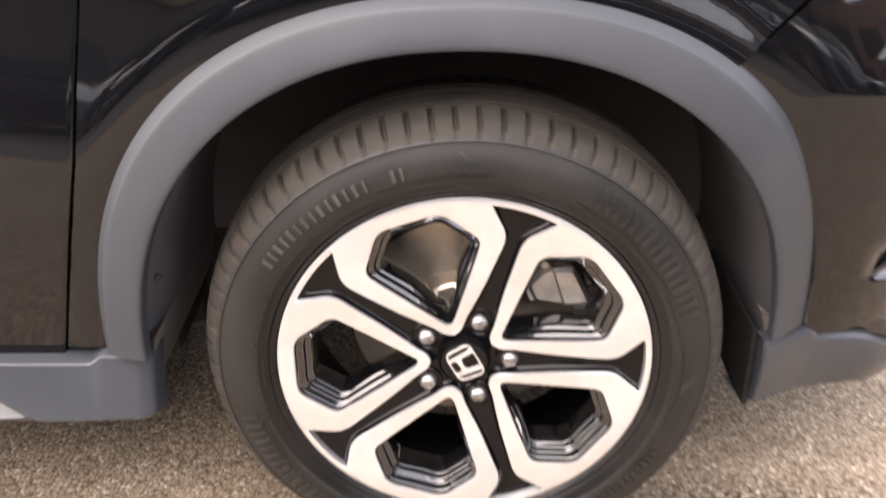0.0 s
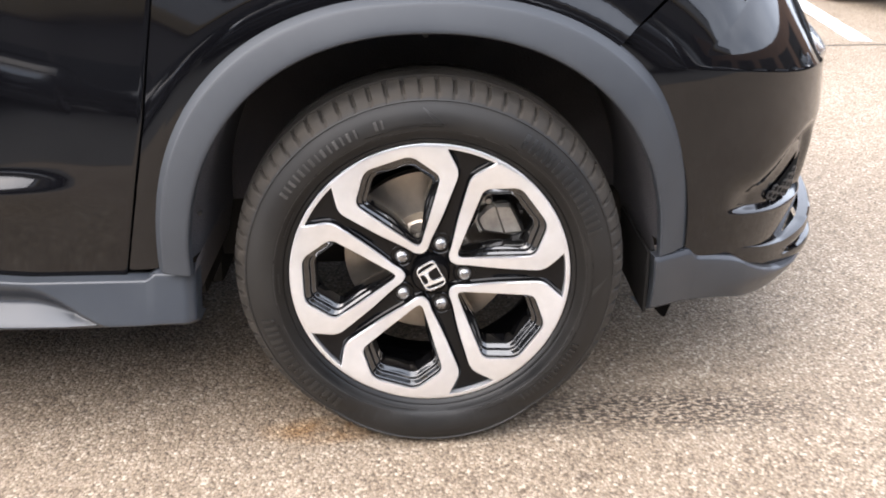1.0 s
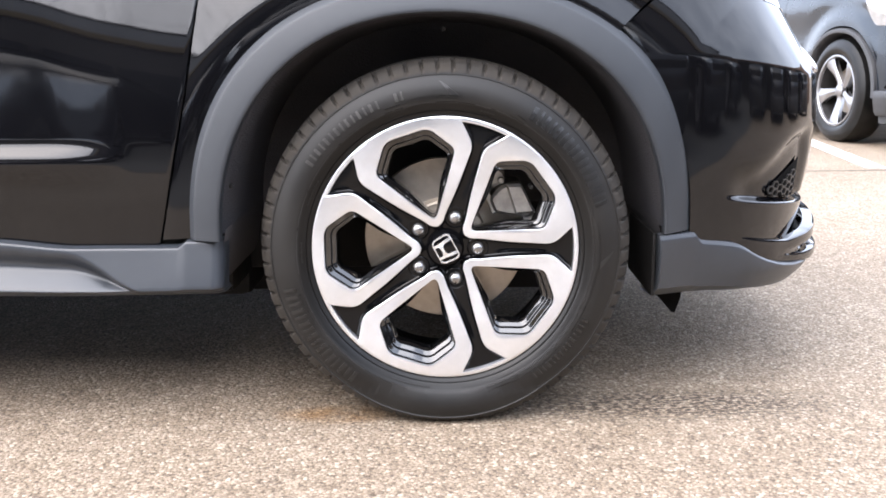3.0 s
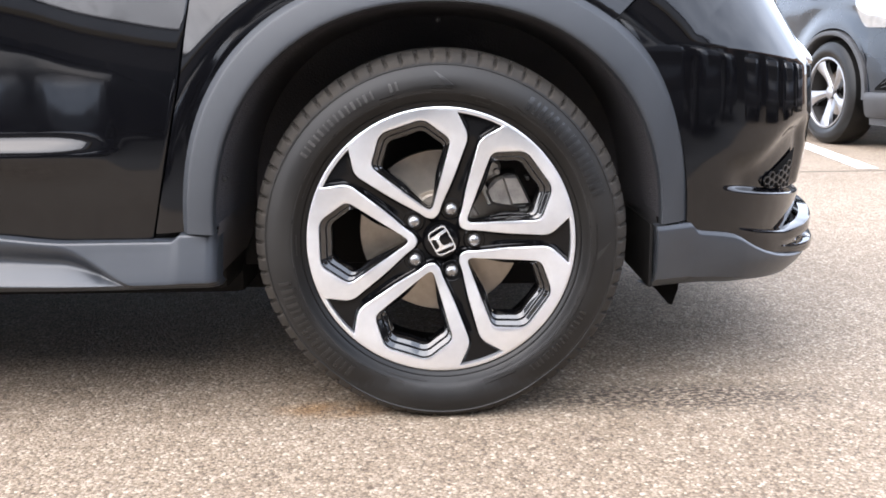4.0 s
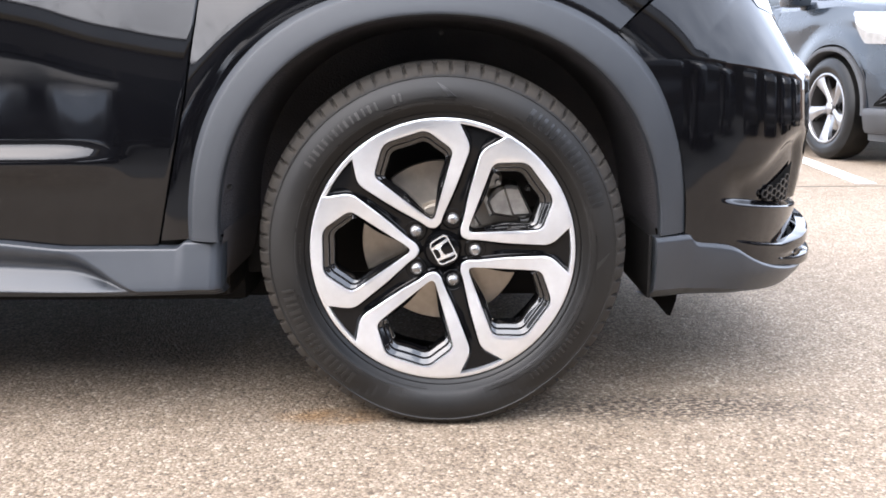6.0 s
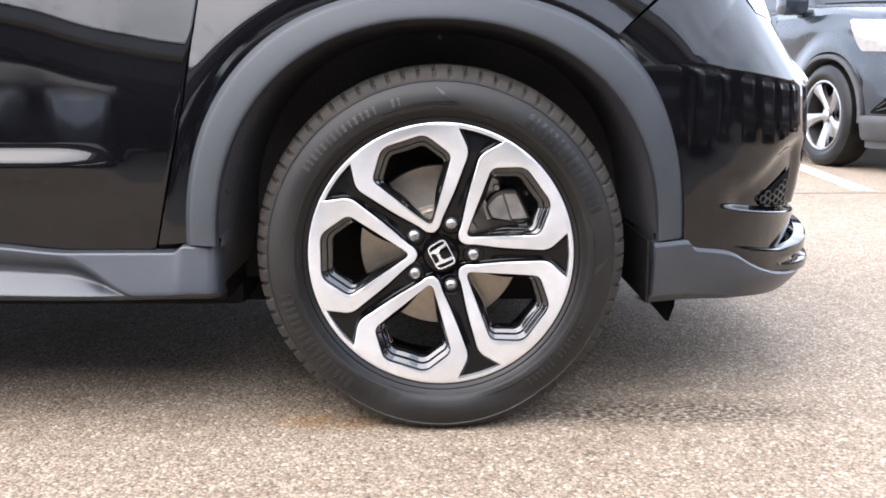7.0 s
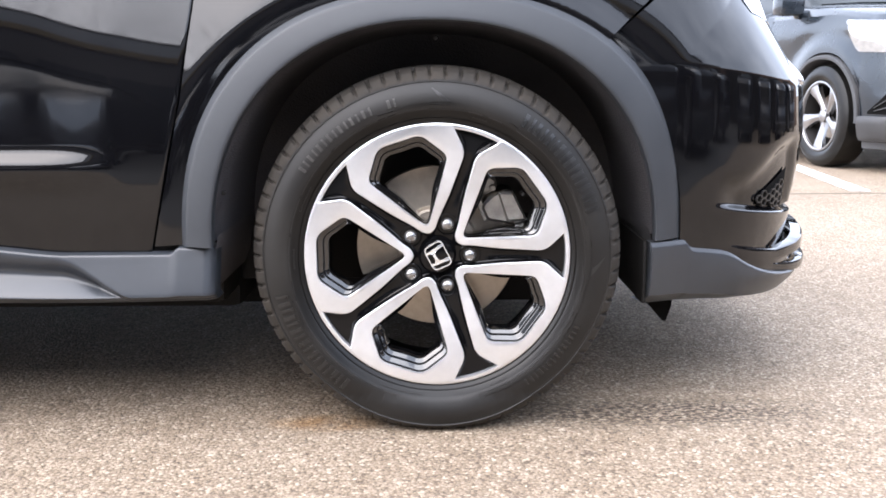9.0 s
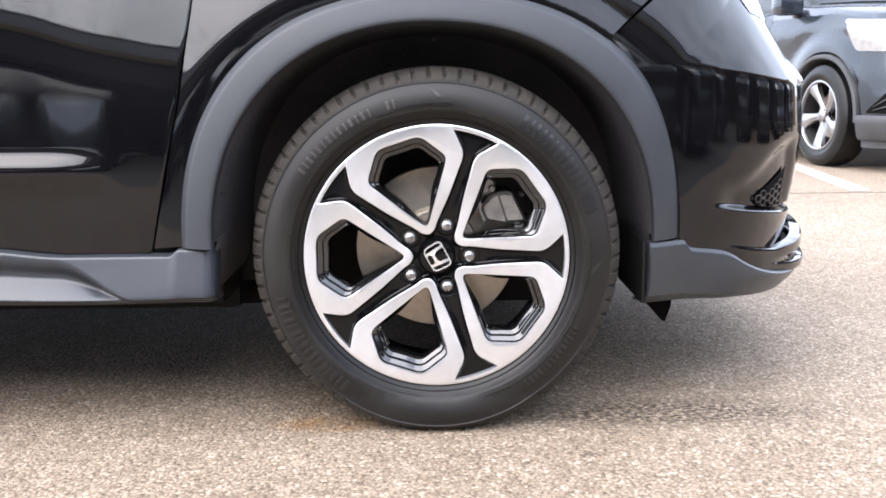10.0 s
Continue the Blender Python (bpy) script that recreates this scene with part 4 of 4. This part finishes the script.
caliper = cpart("brake_caliper", slab(rounded([(0.078, 0.392), (0.096, 0.414), (0.120, 0.424), (0.136, 0.421), (0.163, 0.366), (0.148, 0.358), (0.088, 0.368)], 0.006, 3), 0.090, 0.17, 0.006), CAST, "cast grey brake caliper")
for name, g in (("caliper_rib", slab(rounded([(0.108, 0.420), (0.136, 0.421), (0.160, 0.368), (0.126, 0.364)], 0.004, 3), 0.082, 0.10, 0.006)),
                ("caliper_bracket", slab(rounded([(0.068, 0.428), (0.072, 0.441), (0.094, 0.449), (0.107, 0.441), (0.106, 0.424), (0.090, 0.415), (0.072, 0.416)], 0.005, 3), 0.088, 0.15, 0.005)),
                ("pad_spring", slab([(0.136, 0.366), (0.160, 0.364), (0.154, 0.350), (0.140, 0.351)], 0.096, 0.15, 0.003)),
                ("pad_edge", slab([(0.068, 0.408), (0.076, 0.411), (0.096, 0.368), (0.085, 0.364)], 0.095, 0.15, 0.003)),
                ("caliper_bolt", bolt(0.099, 0.427, 0.080, 0.006)), ("caliper_bolt", bolt(0.167, 0.428, 0.086, 0.006))):
    part(name, on_car(g), CAST, caliper)
cpart("hub_carrier", join(moved(revolve([(0.165, 0.0), (0.165, 0.12), (0.20, 0.14), (0.36, 0.12)], 32), AX), box(-0.02, 0.02, 0.22, 0.9, 0.25, 0.30, 0.008)), DARK)

# wheels
W1 = wheel(car, (0 - CAR.x, 0 - CAR.y, ZC))


for wx, far in ((-2.61, False), (0.0, True), (-2.61, True)):
    m = pose(wx - CAR.x, (1.772 if far else 0.0) - CAR.y, ZC, 0, 0, 180 if far else 0)
    copy_thing(W1, m)


# upper body, closed behind the skins
def shell(stations, cy=0.0):
    """A hull from stations of (x, half width at belt, low z, belt z, half width on top, top z)."""
    def at(s, k):
        x, wb, zl, zb, wt, zt = s
        pts = [(-wb * 0.985, zl), (-wb, (zl + zb) / 2), (-wb * 0.995, zb - 0.02), (-wb * 0.97, zb), (-wt * 1.0, zt - 0.03), (-wt * 0.93, zt - 0.005), (-wt * 0.5, zt + 0.012), (0, zt + 0.018)]
        full = pts + [(-a, b) for a, b in reversed(pts[:-1])]
        a, b = full[k]
        return (x, cy + a, b)
    V, F = grid(at, stations, list(range(15)))
    n = len(stations)
    return V, F + [tuple(range(15)), tuple((n - 1) * 15 + i for i in range(15))]


cpart("upper_body", shell([(0.60, 0.50, 0.62, 0.70, 0.42, 0.76), (0.45, 0.66, 0.70, 0.80, 0.56, 0.86), (0.10, 0.745, 0.72, 0.90, 0.66, 0.97), (-0.35, 0.765, 0.72, 0.96, 0.70, 1.06), (-0.55, 0.775, 0.4, 0.98, 0.70, 1.09),
      (-1.6, 0.80, 0.4, 1.0, 0.70, 1.02), (-2.1, 0.80, 0.4, 1.02, 0.70, 1.04), (-2.3, 0.80, 0.72, 1.02, 0.70, 1.04), (-3.0, 0.79, 0.72, 1.0, 0.68, 1.03), (-3.25, 0.76, 0.45, 0.98, 0.66, 1.02), (-3.40, 0.70, 0.42, 0.9, 0.60, 0.95)], 0.886), PAINT, "gloss black upper body", sharp=50)
cpart("cabin_glass", shell([(-0.50, 0.70, 1.02, 1.05, 0.62, 1.08), (-1.15, 0.71, 1.0, 1.10, 0.56, 1.53), (-2.4, 0.71, 1.0, 1.12, 0.55, 1.55), (-3.05, 0.68, 1.0, 1.10, 0.52, 1.42), (-3.28, 0.66, 0.98, 1.0, 0.56, 1.05)], 0.886), GLASS, "dark tinted cabin glass", sharp=50)
cpart("roof", grid(lambda x, v: (x, 0.886 + v * 0.57, 1.565 + 0.03 * (1 - v * v) - 0.05 * ((x + 1.75) / 1.0) ** 2), span(-2.9, -1.05, 14), span(-1, 1, 11)), PAINT, "gloss black roof")
cpart("rear_door", grid(lambda x, z: (x, flank_base(-1.5, z), z), span(-1.505, -2.20, 12), span(0.322, 0.97, 24)), PAINT, "gloss black rear door", sharp=60)
cpart("rear_quarter", join(grid(lambda x, z: (x, 0.05 + 0.35 * max(0, z - 0.72) + 0.12 * smooth(-3.1, -3.42, x), z), span(-2.205, -3.42, 16), span(0.70, 1.0, 8)), grid(lambda x, z: (x, 0.05 + 0.12 * smooth(-3.1, -3.42, x), z), span(-3.03, -3.42, 8), span(0.30, 0.70, 8))), PAINT, "gloss black rear quarter", sharp=60)
# underbody boxes, several added extra low and unseen to block light beneath the car
for bx in ((-3.35, 0.62, 0.42, 1.36, 0.19, 0.60), (-2.15, -0.46, 0.06, 1.70, 0.235, 0.42), (-3.20, 0.24, 0.56, 1.25, 0.105, 0.30), (-2.15, -0.42, 0.40, 0.60, 0.135, 0.30), (-2.15, -0.42, 0.25, 0.42, 0.180, 0.30), (-2.2, -0.42, 1.50, 1.72, 0.085, 0.30), (0.46, 0.62, 0.55, 1.25, 0.165, 0.30), (-0.43, 0.46, 1.30, 1.44, 0.100, 0.60), (-3.3, -3.1, 0.2, 1.6, 0.12, 0.4), (0.40, 0.70, 0.46, 1.31, 0.20, 0.34), (0.30, 0.62, 0.42, 1.36, 0.3, 0.8), (-0.46, 0.40, 0.42, 1.36, 0.55, 0.9)):
    cpart("underbody_filler", box(*bx, 0.02), DARK, "dark underbody box that keeps light from under the car")


# the far flank, which closes the car; one panel hangs low to block light
for bx in ((-2.18, -0.44, 1.715, 1.745, 0.14, 1.0), (-3.35, -3.03, 1.66, 1.69, 0.26, 1.0), (0.46, 0.60, 1.60, 1.63, 0.24, 0.72), (-0.44, 0.46, 1.715, 1.735, 0.74, 0.96), (-3.03, -2.18, 1.715, 1.735, 0.74, 1.0)):
    cpart("far_side_panel", box(*bx, 0.01), PAINT, "gloss black side panel")


# ---- other parked cars ----
def far_wheel(parent, at, flip):
    """Bright wheel with five twisted, paired spokes."""
    turn = Matrix.Rotation(math.pi, 4, "Z") if flip else Matrix()
    T = 0.345
    prof = [(0.04, 0.225), (0.015, 0.245), (0.004, 0.275), (0.012, 0.315), (0.03, 0.338), (0.07, T), (0.16, T), (0.2, 0.335), (0.225, 0.28), (0.2, 0.23)]
    w = part("wheel", join(revolve([(0.03, 0.222), (0.06, 0.212), (0.11, 0.20), (0.20, 0.21), (0.21, 0.225)], 48), revolve([(0.16, 0.2), (0.16, 0.0)], 24)), DARK, parent, "bright five-spoke alloy wheel", at, turn=turn)
    part("tyre", revolve(prof, 72), RUBBER, w, "black road tyre")
    part("rim_lip", revolve([(0.04, 0.220), (0.018, 0.222), (0.012, 0.228), (0.014, 0.238), (0.03, 0.240)], 72), SILVER, w)
    def spoke(s, r):
        wd = table([(0.03, 0.021), (0.10, 0.024), (0.16, 0.036), (0.226, 0.060)], r)
        tw = 0.10 * smooth(0.04, 0.22, r)
        return (r * math.cos(tw) - s * wd * math.sin(tw), 0.048 - 0.030 * smooth(0.03, 0.22, r) + 0.014 * abs(s) ** 2, r * math.sin(tw) + s * wd * math.cos(tw))
    g = join(grid(spoke, [-1, -0.6, -0.15, 0, 0.15, 0.6, 1], span(0.03, 0.226, 12)), grid(lambda s, r: (lambda p: (p[0], p[1] + 0.03, p[2]))(spoke(s, r)), [-1, 1], span(0.03, 0.226, 12)))
    mesh = None
    for k in range(5):
        p = part("spoke", g, SILVER, w, turn=Matrix.Rotation(radians(72 * k + 29), 4, "Y"), mesh=mesh, sharp=30)
        mesh = p.data
    part("centre_cap", revolve([(0.07, 0.045), (0.042, 0.042), (0.036, 0.032), (0.034, 0.0)], 24), SILVER, w)
    part("brake_disc", revolve([(0.11, 0.06), (0.11, 0.15), (0.13, 0.15)], 40), DISC, w)
    return w


def suv(at, rz, paint, label, name="car"):
    """A parked crossover; its nose looks along +x and its front wheel stands at the origin."""
    c = thing(name, at, label, "car", rz=rz)

    def sy(x):
        return 0.02 + 0.30 * max(0.0, (x - 0.25)) ** 1.7 if x < 0.95 else 0.2

    def edge(a, k):
        ca, sa = math.cos(a), math.sin(a)
        return (0.0 + k * 0.415 * math.copysign(abs(ca) ** 0.9, ca), 0.33 + k * 0.425 * abs(sa) ** 0.9)

    part("arch_cladding", grid(lambda a, p: (edge(a, p[0])[0], sy(edge(a, p[0])[0]) - 0.012 + p[1], edge(a, p[0])[1] - 0.02), span(-0.12, math.pi + 0.1, 60), [(0.965, 0.09), (0.97, 0.012), (0.985, 0.002), (1.01, 0.0), (1.045, 0.003), (1.055, 0.03)]), FAR_CLAD, c, "weathered grey plastic arch cladding")

    def skin_y(x, z):
        y = sy(x) + 0.006 + 0.10 * smooth(0.62, 0.36, z) * 0.4 + 0.30 * max(0, z - 0.92)
        d = math.hypot(x, (z - 0.33)) - 0.48
        return y + 0.022 * smooth(0.0, 0.10, d) - 0.014 * smooth(0.10, 0.22, d) * smooth(0.7, 0.9, z)

    def skin(a, v):
        ca, sa = math.cos(a), math.sin(a)
        t0 = math.hypot(edge(a, 1.04)[0], edge(a, 1.04)[1] - 0.33)
        e = edge(a, 1.04)
        aa = math.atan2(e[1] - 0.33, e[0])
        ca, sa = math.cos(aa), math.sin(aa)
        t = t0
        while t < 1.2:
            x, z = t * ca, 0.33 + t * sa
            if x > 0.45 or x < -0.80 or z > 1.02 - 0.10 * smooth(0, 0.7, x):
                break
            t += 0.004
        r = t0 + (t - t0) * v
        x, z = r * ca, 0.33 + r * sa
        return (x, skin_y(x, z), z)

    part("fender", grid(skin, span(0.0, math.pi, 90), span(0, 1, 12)), paint, c, "metallic fender with a soft flare", sharp=50)
    part("door", grid(lambda x, z: (x, skin_y(x, z), z), span(-0.805, -2.1, 20), span(0.32, 1.05, 24)), paint, c, sharp=50)
    part("side_skirt", grid(lambda x, p: (x, p[0], p[1]), span(-0.40, -2.3, 12), [(0.10, 0.24), (0.02, 0.25), (0.012, 0.28), (0.02, 0.34), (0.05, 0.35)]), FAR_CLAD, c)

    # nose
    rows = [(0.20, 0.86, 0.060), (0.36, 0.93, 0.036), (0.47, 0.94, 0.030), (0.50, 0.92, 0.028), (0.62, 0.91, 0.028), (0.80, 0.88, 0.036), (0.92, 0.80, 0.070), (1.0, 0.66, 0.14)]

    def nz(th, z, out=0.0):
        X, Y = table([(r[0], r[1]) for r in rows], z), table([(r[0], r[2]) for r in rows], z)
        n = 2 / 2.8
        return (0.30 + (X - 0.30 + out) * abs(math.sin(th)) ** n, 0.90 - (0.90 - Y + out) * math.copysign(abs(math.cos(th)) ** n, math.cos(th)), z)
    part("front_bumper", grid(lambda th, z: nz(th, z), span(0.115, math.pi - 0.115, 80), [0.36, 0.40, 0.44, 0.47, 0.50, 0.54, 0.58, 0.62, 0.68, 0.74, 0.80, 0.86, 0.92, 0.96, 1.0]), paint, c, "metallic front bumper", sharp=40)
    part("bumper_skirt", grid(lambda th, p: nz(th, p[0], p[1]), span(0.11, math.pi - 0.11, 70), [(0.15, -0.09), (0.155, -0.03), (0.200, -0.025), (0.205, 0.0), (0.23, 0.014), (0.31, 0.022), (0.345, 0.018), (0.362, 0.008), (0.368, -0.02)]), FAR_CLAD, c, "weathered grey plastic bumper skirt")
    part("grille", grid(lambda th, z: nz(th, z, 0.004 + 0.006 * (round((z - 0.52) / 0.03) % 2)), span(0.95, math.pi - 0.95, 40), span(0.52, 0.76, 17)), DARK, c, "black slatted grille", sharp=20)
    for s in (0, 1):
        th = (lambda u, s=s: (0.22 + 0.50 * u) if s == 0 else math.pi - (0.22 + 0.50 * u))
        def hollow(u, v, out):
            low, top = 0.378, 0.392 + 0.115 * min(1.0, u * 2.2)
            return nz(th(u), low + (top - low) * v, out)
        part("fog_recess", grid(lambda u, v: hollow(u, v, 0.003), span(0, 1, 12), span(0, 1, 5)), VOID, c, "dark slatted fog lamp recess")
        for v in (0.34, 0.70):
            part("recess_slat", grid(lambda u, p: hollow(u, v + p[0], p[1]), span(0.16, 0.98, 10), [(-0.03, 0.003), (-0.03, 0.010), (0.03, 0.010), (0.03, 0.003)]), FAR_CLAD, c)
        def glass(u, v, s=s):
            """Runs from a point on the fender round to the grille."""
            top, low = 0.975 - 0.04 * u, 0.945 - 0.17 * smooth(0.0, 0.30, u) - 0.03 * u
            z = low + (top - low) * v
            out = 0.006 + 0.030 * (1 - v) * smooth(0.0, 0.15, u) + 0.008 * math.sin(math.pi * v)
            x = 0.235 + 0.215 * min(1.0, u / 0.35)
            k = max(0.0, (u - 0.35) / 0.65)
            p = Vector((x, skin_y(x, z) - out, z))
            if k > 0:
                p += Vector(nz(0.127 + 0.80 * k, z, out)) - Vector(nz(0.127, z, out))
            return tuple(p) if s == 0 else (p[0], 1.8 - p[1], p[2])
        part("headlamp", grid(glass, span(0, 1, 26), span(0, 1, 9)), LENS, c, "bright clear headlamp")
    st = [(0.70, 0.60, 0.6, 0.92, 0.52, 0.95), (0.4, 0.76, 0.7, 0.96, 0.68, 1.02), (-0.2, 0.80, 0.8, 1.0, 0.74, 1.09), (-0.55, 0.82, 0.5, 1.03, 0.76, 1.13), (-2.0, 0.83, 0.5, 1.06, 0.74, 1.10), (-2.2, 0.83, 0.8, 1.06, 0.74, 1.10), (-3.2, 0.82, 0.75, 1.05, 0.70, 1.10), (-3.6, 0.74, 0.45, 0.95, 0.62, 1.0)]
    part("upper_body", shell(st, 0.90), paint, c, sharp=50)
    part("cabin_glass", shell([(-0.45, 0.76, 1.06, 1.10, 0.70, 1.13), (-1.2, 0.74, 1.05, 1.15, 0.60, 1.60), (-2.6, 0.74, 1.05, 1.15, 0.58, 1.63), (-3.3, 0.70, 1.05, 1.1, 0.56, 1.3)], 0.90), GLASS, c, "glass of the cabin", sharp=50)
    part("roof", grid(lambda x, v: (x, 0.90 + v * 0.60, 1.655 + 0.03 * (1 - v * v) - 0.04 * ((x + 1.9) / 1.0) ** 2), span(-3.0, -1.15, 12), span(-1, 1, 9)), paint, c)
    for s in (-1, 1):
        part("door_mirror", moved(join(box(-0.54, -0.38, -0.10, 0.09, 1.04, 1.19, 0.045), box(-0.50, -0.42, 0.05, 0.18, 1.02, 1.08, 0.02)), Matrix.Translation((0, 0.9, 0)) @ Matrix.Diagonal((1, -s, 1, 1)) @ Matrix.Translation((0, -0.9, 0))), paint, c, "door mirror housing")
    for bx in ((-3.5, 0.75, 0.35, 1.45, 0.20, 0.7), (-2.2, -0.45, 0.06, 1.74, 0.25, 0.5), (0.45, 0.80, 0.25, 1.55, 0.20, 0.34)):
        part("underbody_filler", box(*bx, 0.02), DARK, c)
    part("arch_liner", grid(lambda a, p: (edge(a, p[1])[0], p[0], edge(a, p[1])[1]), span(-0.1, math.pi + 0.1, 40), [(0.03, 1.1), (0.08, 1.02), (0.35, 1.0), (0.36, 0.0)]), LINER, c)
    for x, y, fl in ((0, 0, False), (-2.7, 0, False), (0, 1.8, True), (-2.7, 1.8, True)):
        far_wheel(c, (x, y, 0.345), fl)
    return c


grey_car = suv((2.62, 4.95, 0.0), -82, FAR_PAINT, "grey metallic crossover parked beside the white bay line")
grey_car["group"] = "parked cars"
blue = suv((-2.5, -4.5, 0.0), 92, NAVY_PAINT, "dark blue crossover parked across the lane")
blue["group"] = "parked cars"
for x, y, turn in ((0.2, -4.6, 89), (2.9, -4.4, 91), (5.6, -4.5, 90), (8.4, -4.6, 89), (8.9, -1.2, 178), (8.8, 1.5, 181), (9.0, 4.2, 179), (8.9, 6.9, 180), (-5.2, -4.5, 90)):
    copy_thing(blue, pose(x, y, 0, 0, 0, turn))


# ---- building and trees across the lane ----
BRICK = worn("dark_render", (0.045, 0.040, 0.037), (0.065, 0.058, 0.052), 0.7, 0.85, 0.6, 40, 0.4, 0.004)
FASCIA = worn("ochre_fascia", (0.16, 0.11, 0.04), (0.20, 0.14, 0.055), 0.5, 0.65, 0.8, 60, 0.2, 0.003)
BARK = worn("grey_bark", (0.035, 0.030, 0.026), (0.07, 0.06, 0.05), 0.8, 0.95, 6, 90, 0.8, 0.01)
DIMGLASS = worn("shaded_glass", (0.012, 0.014, 0.016), (0.02, 0.022, 0.024), 0.25, 0.4, 0.8, 30, 0.05, 0.002, spec=0.15)
hall = thing("showroom_building", (0, -12, 0), "low dark showroom with tall windows and an ochre fascia", "building")
part("wall", box(-22, 22, -5, 0, 0, 5.42, 0.02), BRICK, hall)
part("fascia", box(-22.1, 22.1, -0.05, 0.25, 5.42, 5.93, 0.03), FASCIA, hall, "ochre fascia band")
PANEL = worn("grey_wall_panel", (0.27, 0.28, 0.285), (0.34, 0.35, 0.355), 0.55, 0.7, 0.5, 40, 0.2, 0.003)
part("upper_wall", box(-22, 22, -5, -0.4, 5.42, 7.4, 0.03), PANEL, hall, "grey panelled upper storey")
part("parapet", box(-22.1, 22.1, -5.1, -0.3, 7.4, 7.55, 0.03), BRICK, hall, "dark parapet cap")
pane = None
for i in range(16):
    pane = part("window", box(-1.15, 1.15, 0.0, 0.06, 0.30, 3.4, 0.02), DIMGLASS, hall, "tall showroom window", at=(-20.5 + 2.73 * i, 0.0, 0), mesh=pane).data


BRICKS = worn("brown_brick", (0.09, 0.055, 0.038), (0.13, 0.08, 0.055), 0.75, 0.9, 1.5, 60, 0.5, 0.004)
annex = thing("workshop_building", (12.5, 0, 0), "low brown brick workshop with wide dark doors", "building")
part("wall", box(0, 5, -16, 12, 0, 3.7, 0.02), BRICKS, annex)
gate = None
for i in range(6):
    gate = part("garage_door", box(-0.06, 0.0, -1.5, 1.5, 0.0, 2.8, 0.02), DARK, annex, "wide dark roller door", at=(0, -13.5 + 4.2 * i, 0), mesh=gate).data


def tube(p, q, r0, r1, n=6):
    p, q = Vector(p), Vector(q)
    d = (q - p).normalized()
    a = d.orthogonal().normalized()
    b = d.cross(a)
    V = [tuple(c + (a * math.cos(t) + b * math.sin(t)) * r) for c, r in ((p, r0), (q, r1)) for t in span(0, 2 * math.pi * (n - 1) / n, n)]
    return V, [(i, (i + 1) % n, n + (i + 1) % n, n + i) for i in range(n)]


def tree(x, y, high, seed):
    rnd = random.Random(seed)
    t = thing("tree", (x, y, 0), "bare winter tree with fine spreading branches", "tree", "trees across the lane")
    limbs = []
    def grow(p, d, length, r, depth):
        bends = 3
        for _ in range(bends):
            d = (d + Vector((rnd.gauss(0, 0.16), rnd.gauss(0, 0.16), rnd.gauss(0.06, 0.10)))).normalized()
            q = p + d * length / bends
            limbs.append(tube(p, q, r, r * 0.84, 6 if depth < 3 else 3))
            p, r = q, r * 0.84
        if depth < 6:
            for _ in range(3 if depth < 5 else 4):
                nd = (d + Vector((rnd.gauss(0, 0.55), rnd.gauss(0, 0.55), rnd.gauss(0.15, 0.3)))).normalized()
                grow(p, nd, length * rnd.uniform(0.58, 0.8), r * 0.72, depth + 1)
    trunk = tube((0, 0, 0), (0.05, 0.03, high * 0.28), 0.16, 0.12, 10)
    part("trunk", trunk, BARK, t)
    for k in range(3):
        grow(Vector((0.05, 0.03, high * 0.28)), Vector((math.cos(k * 2.1 + seed), math.sin(k * 2.1 + seed), 1.6)).normalized(), high * 0.24, 0.10, 1)
    part("crown", join(*limbs), BARK, t)
    return t


for i in range(16):
    tree(-28 + 3.7 * i + random.uniform(-1, 1), -22 + random.uniform(-2, 2), 14.7 + random.uniform(-1.0, 1.2), i)
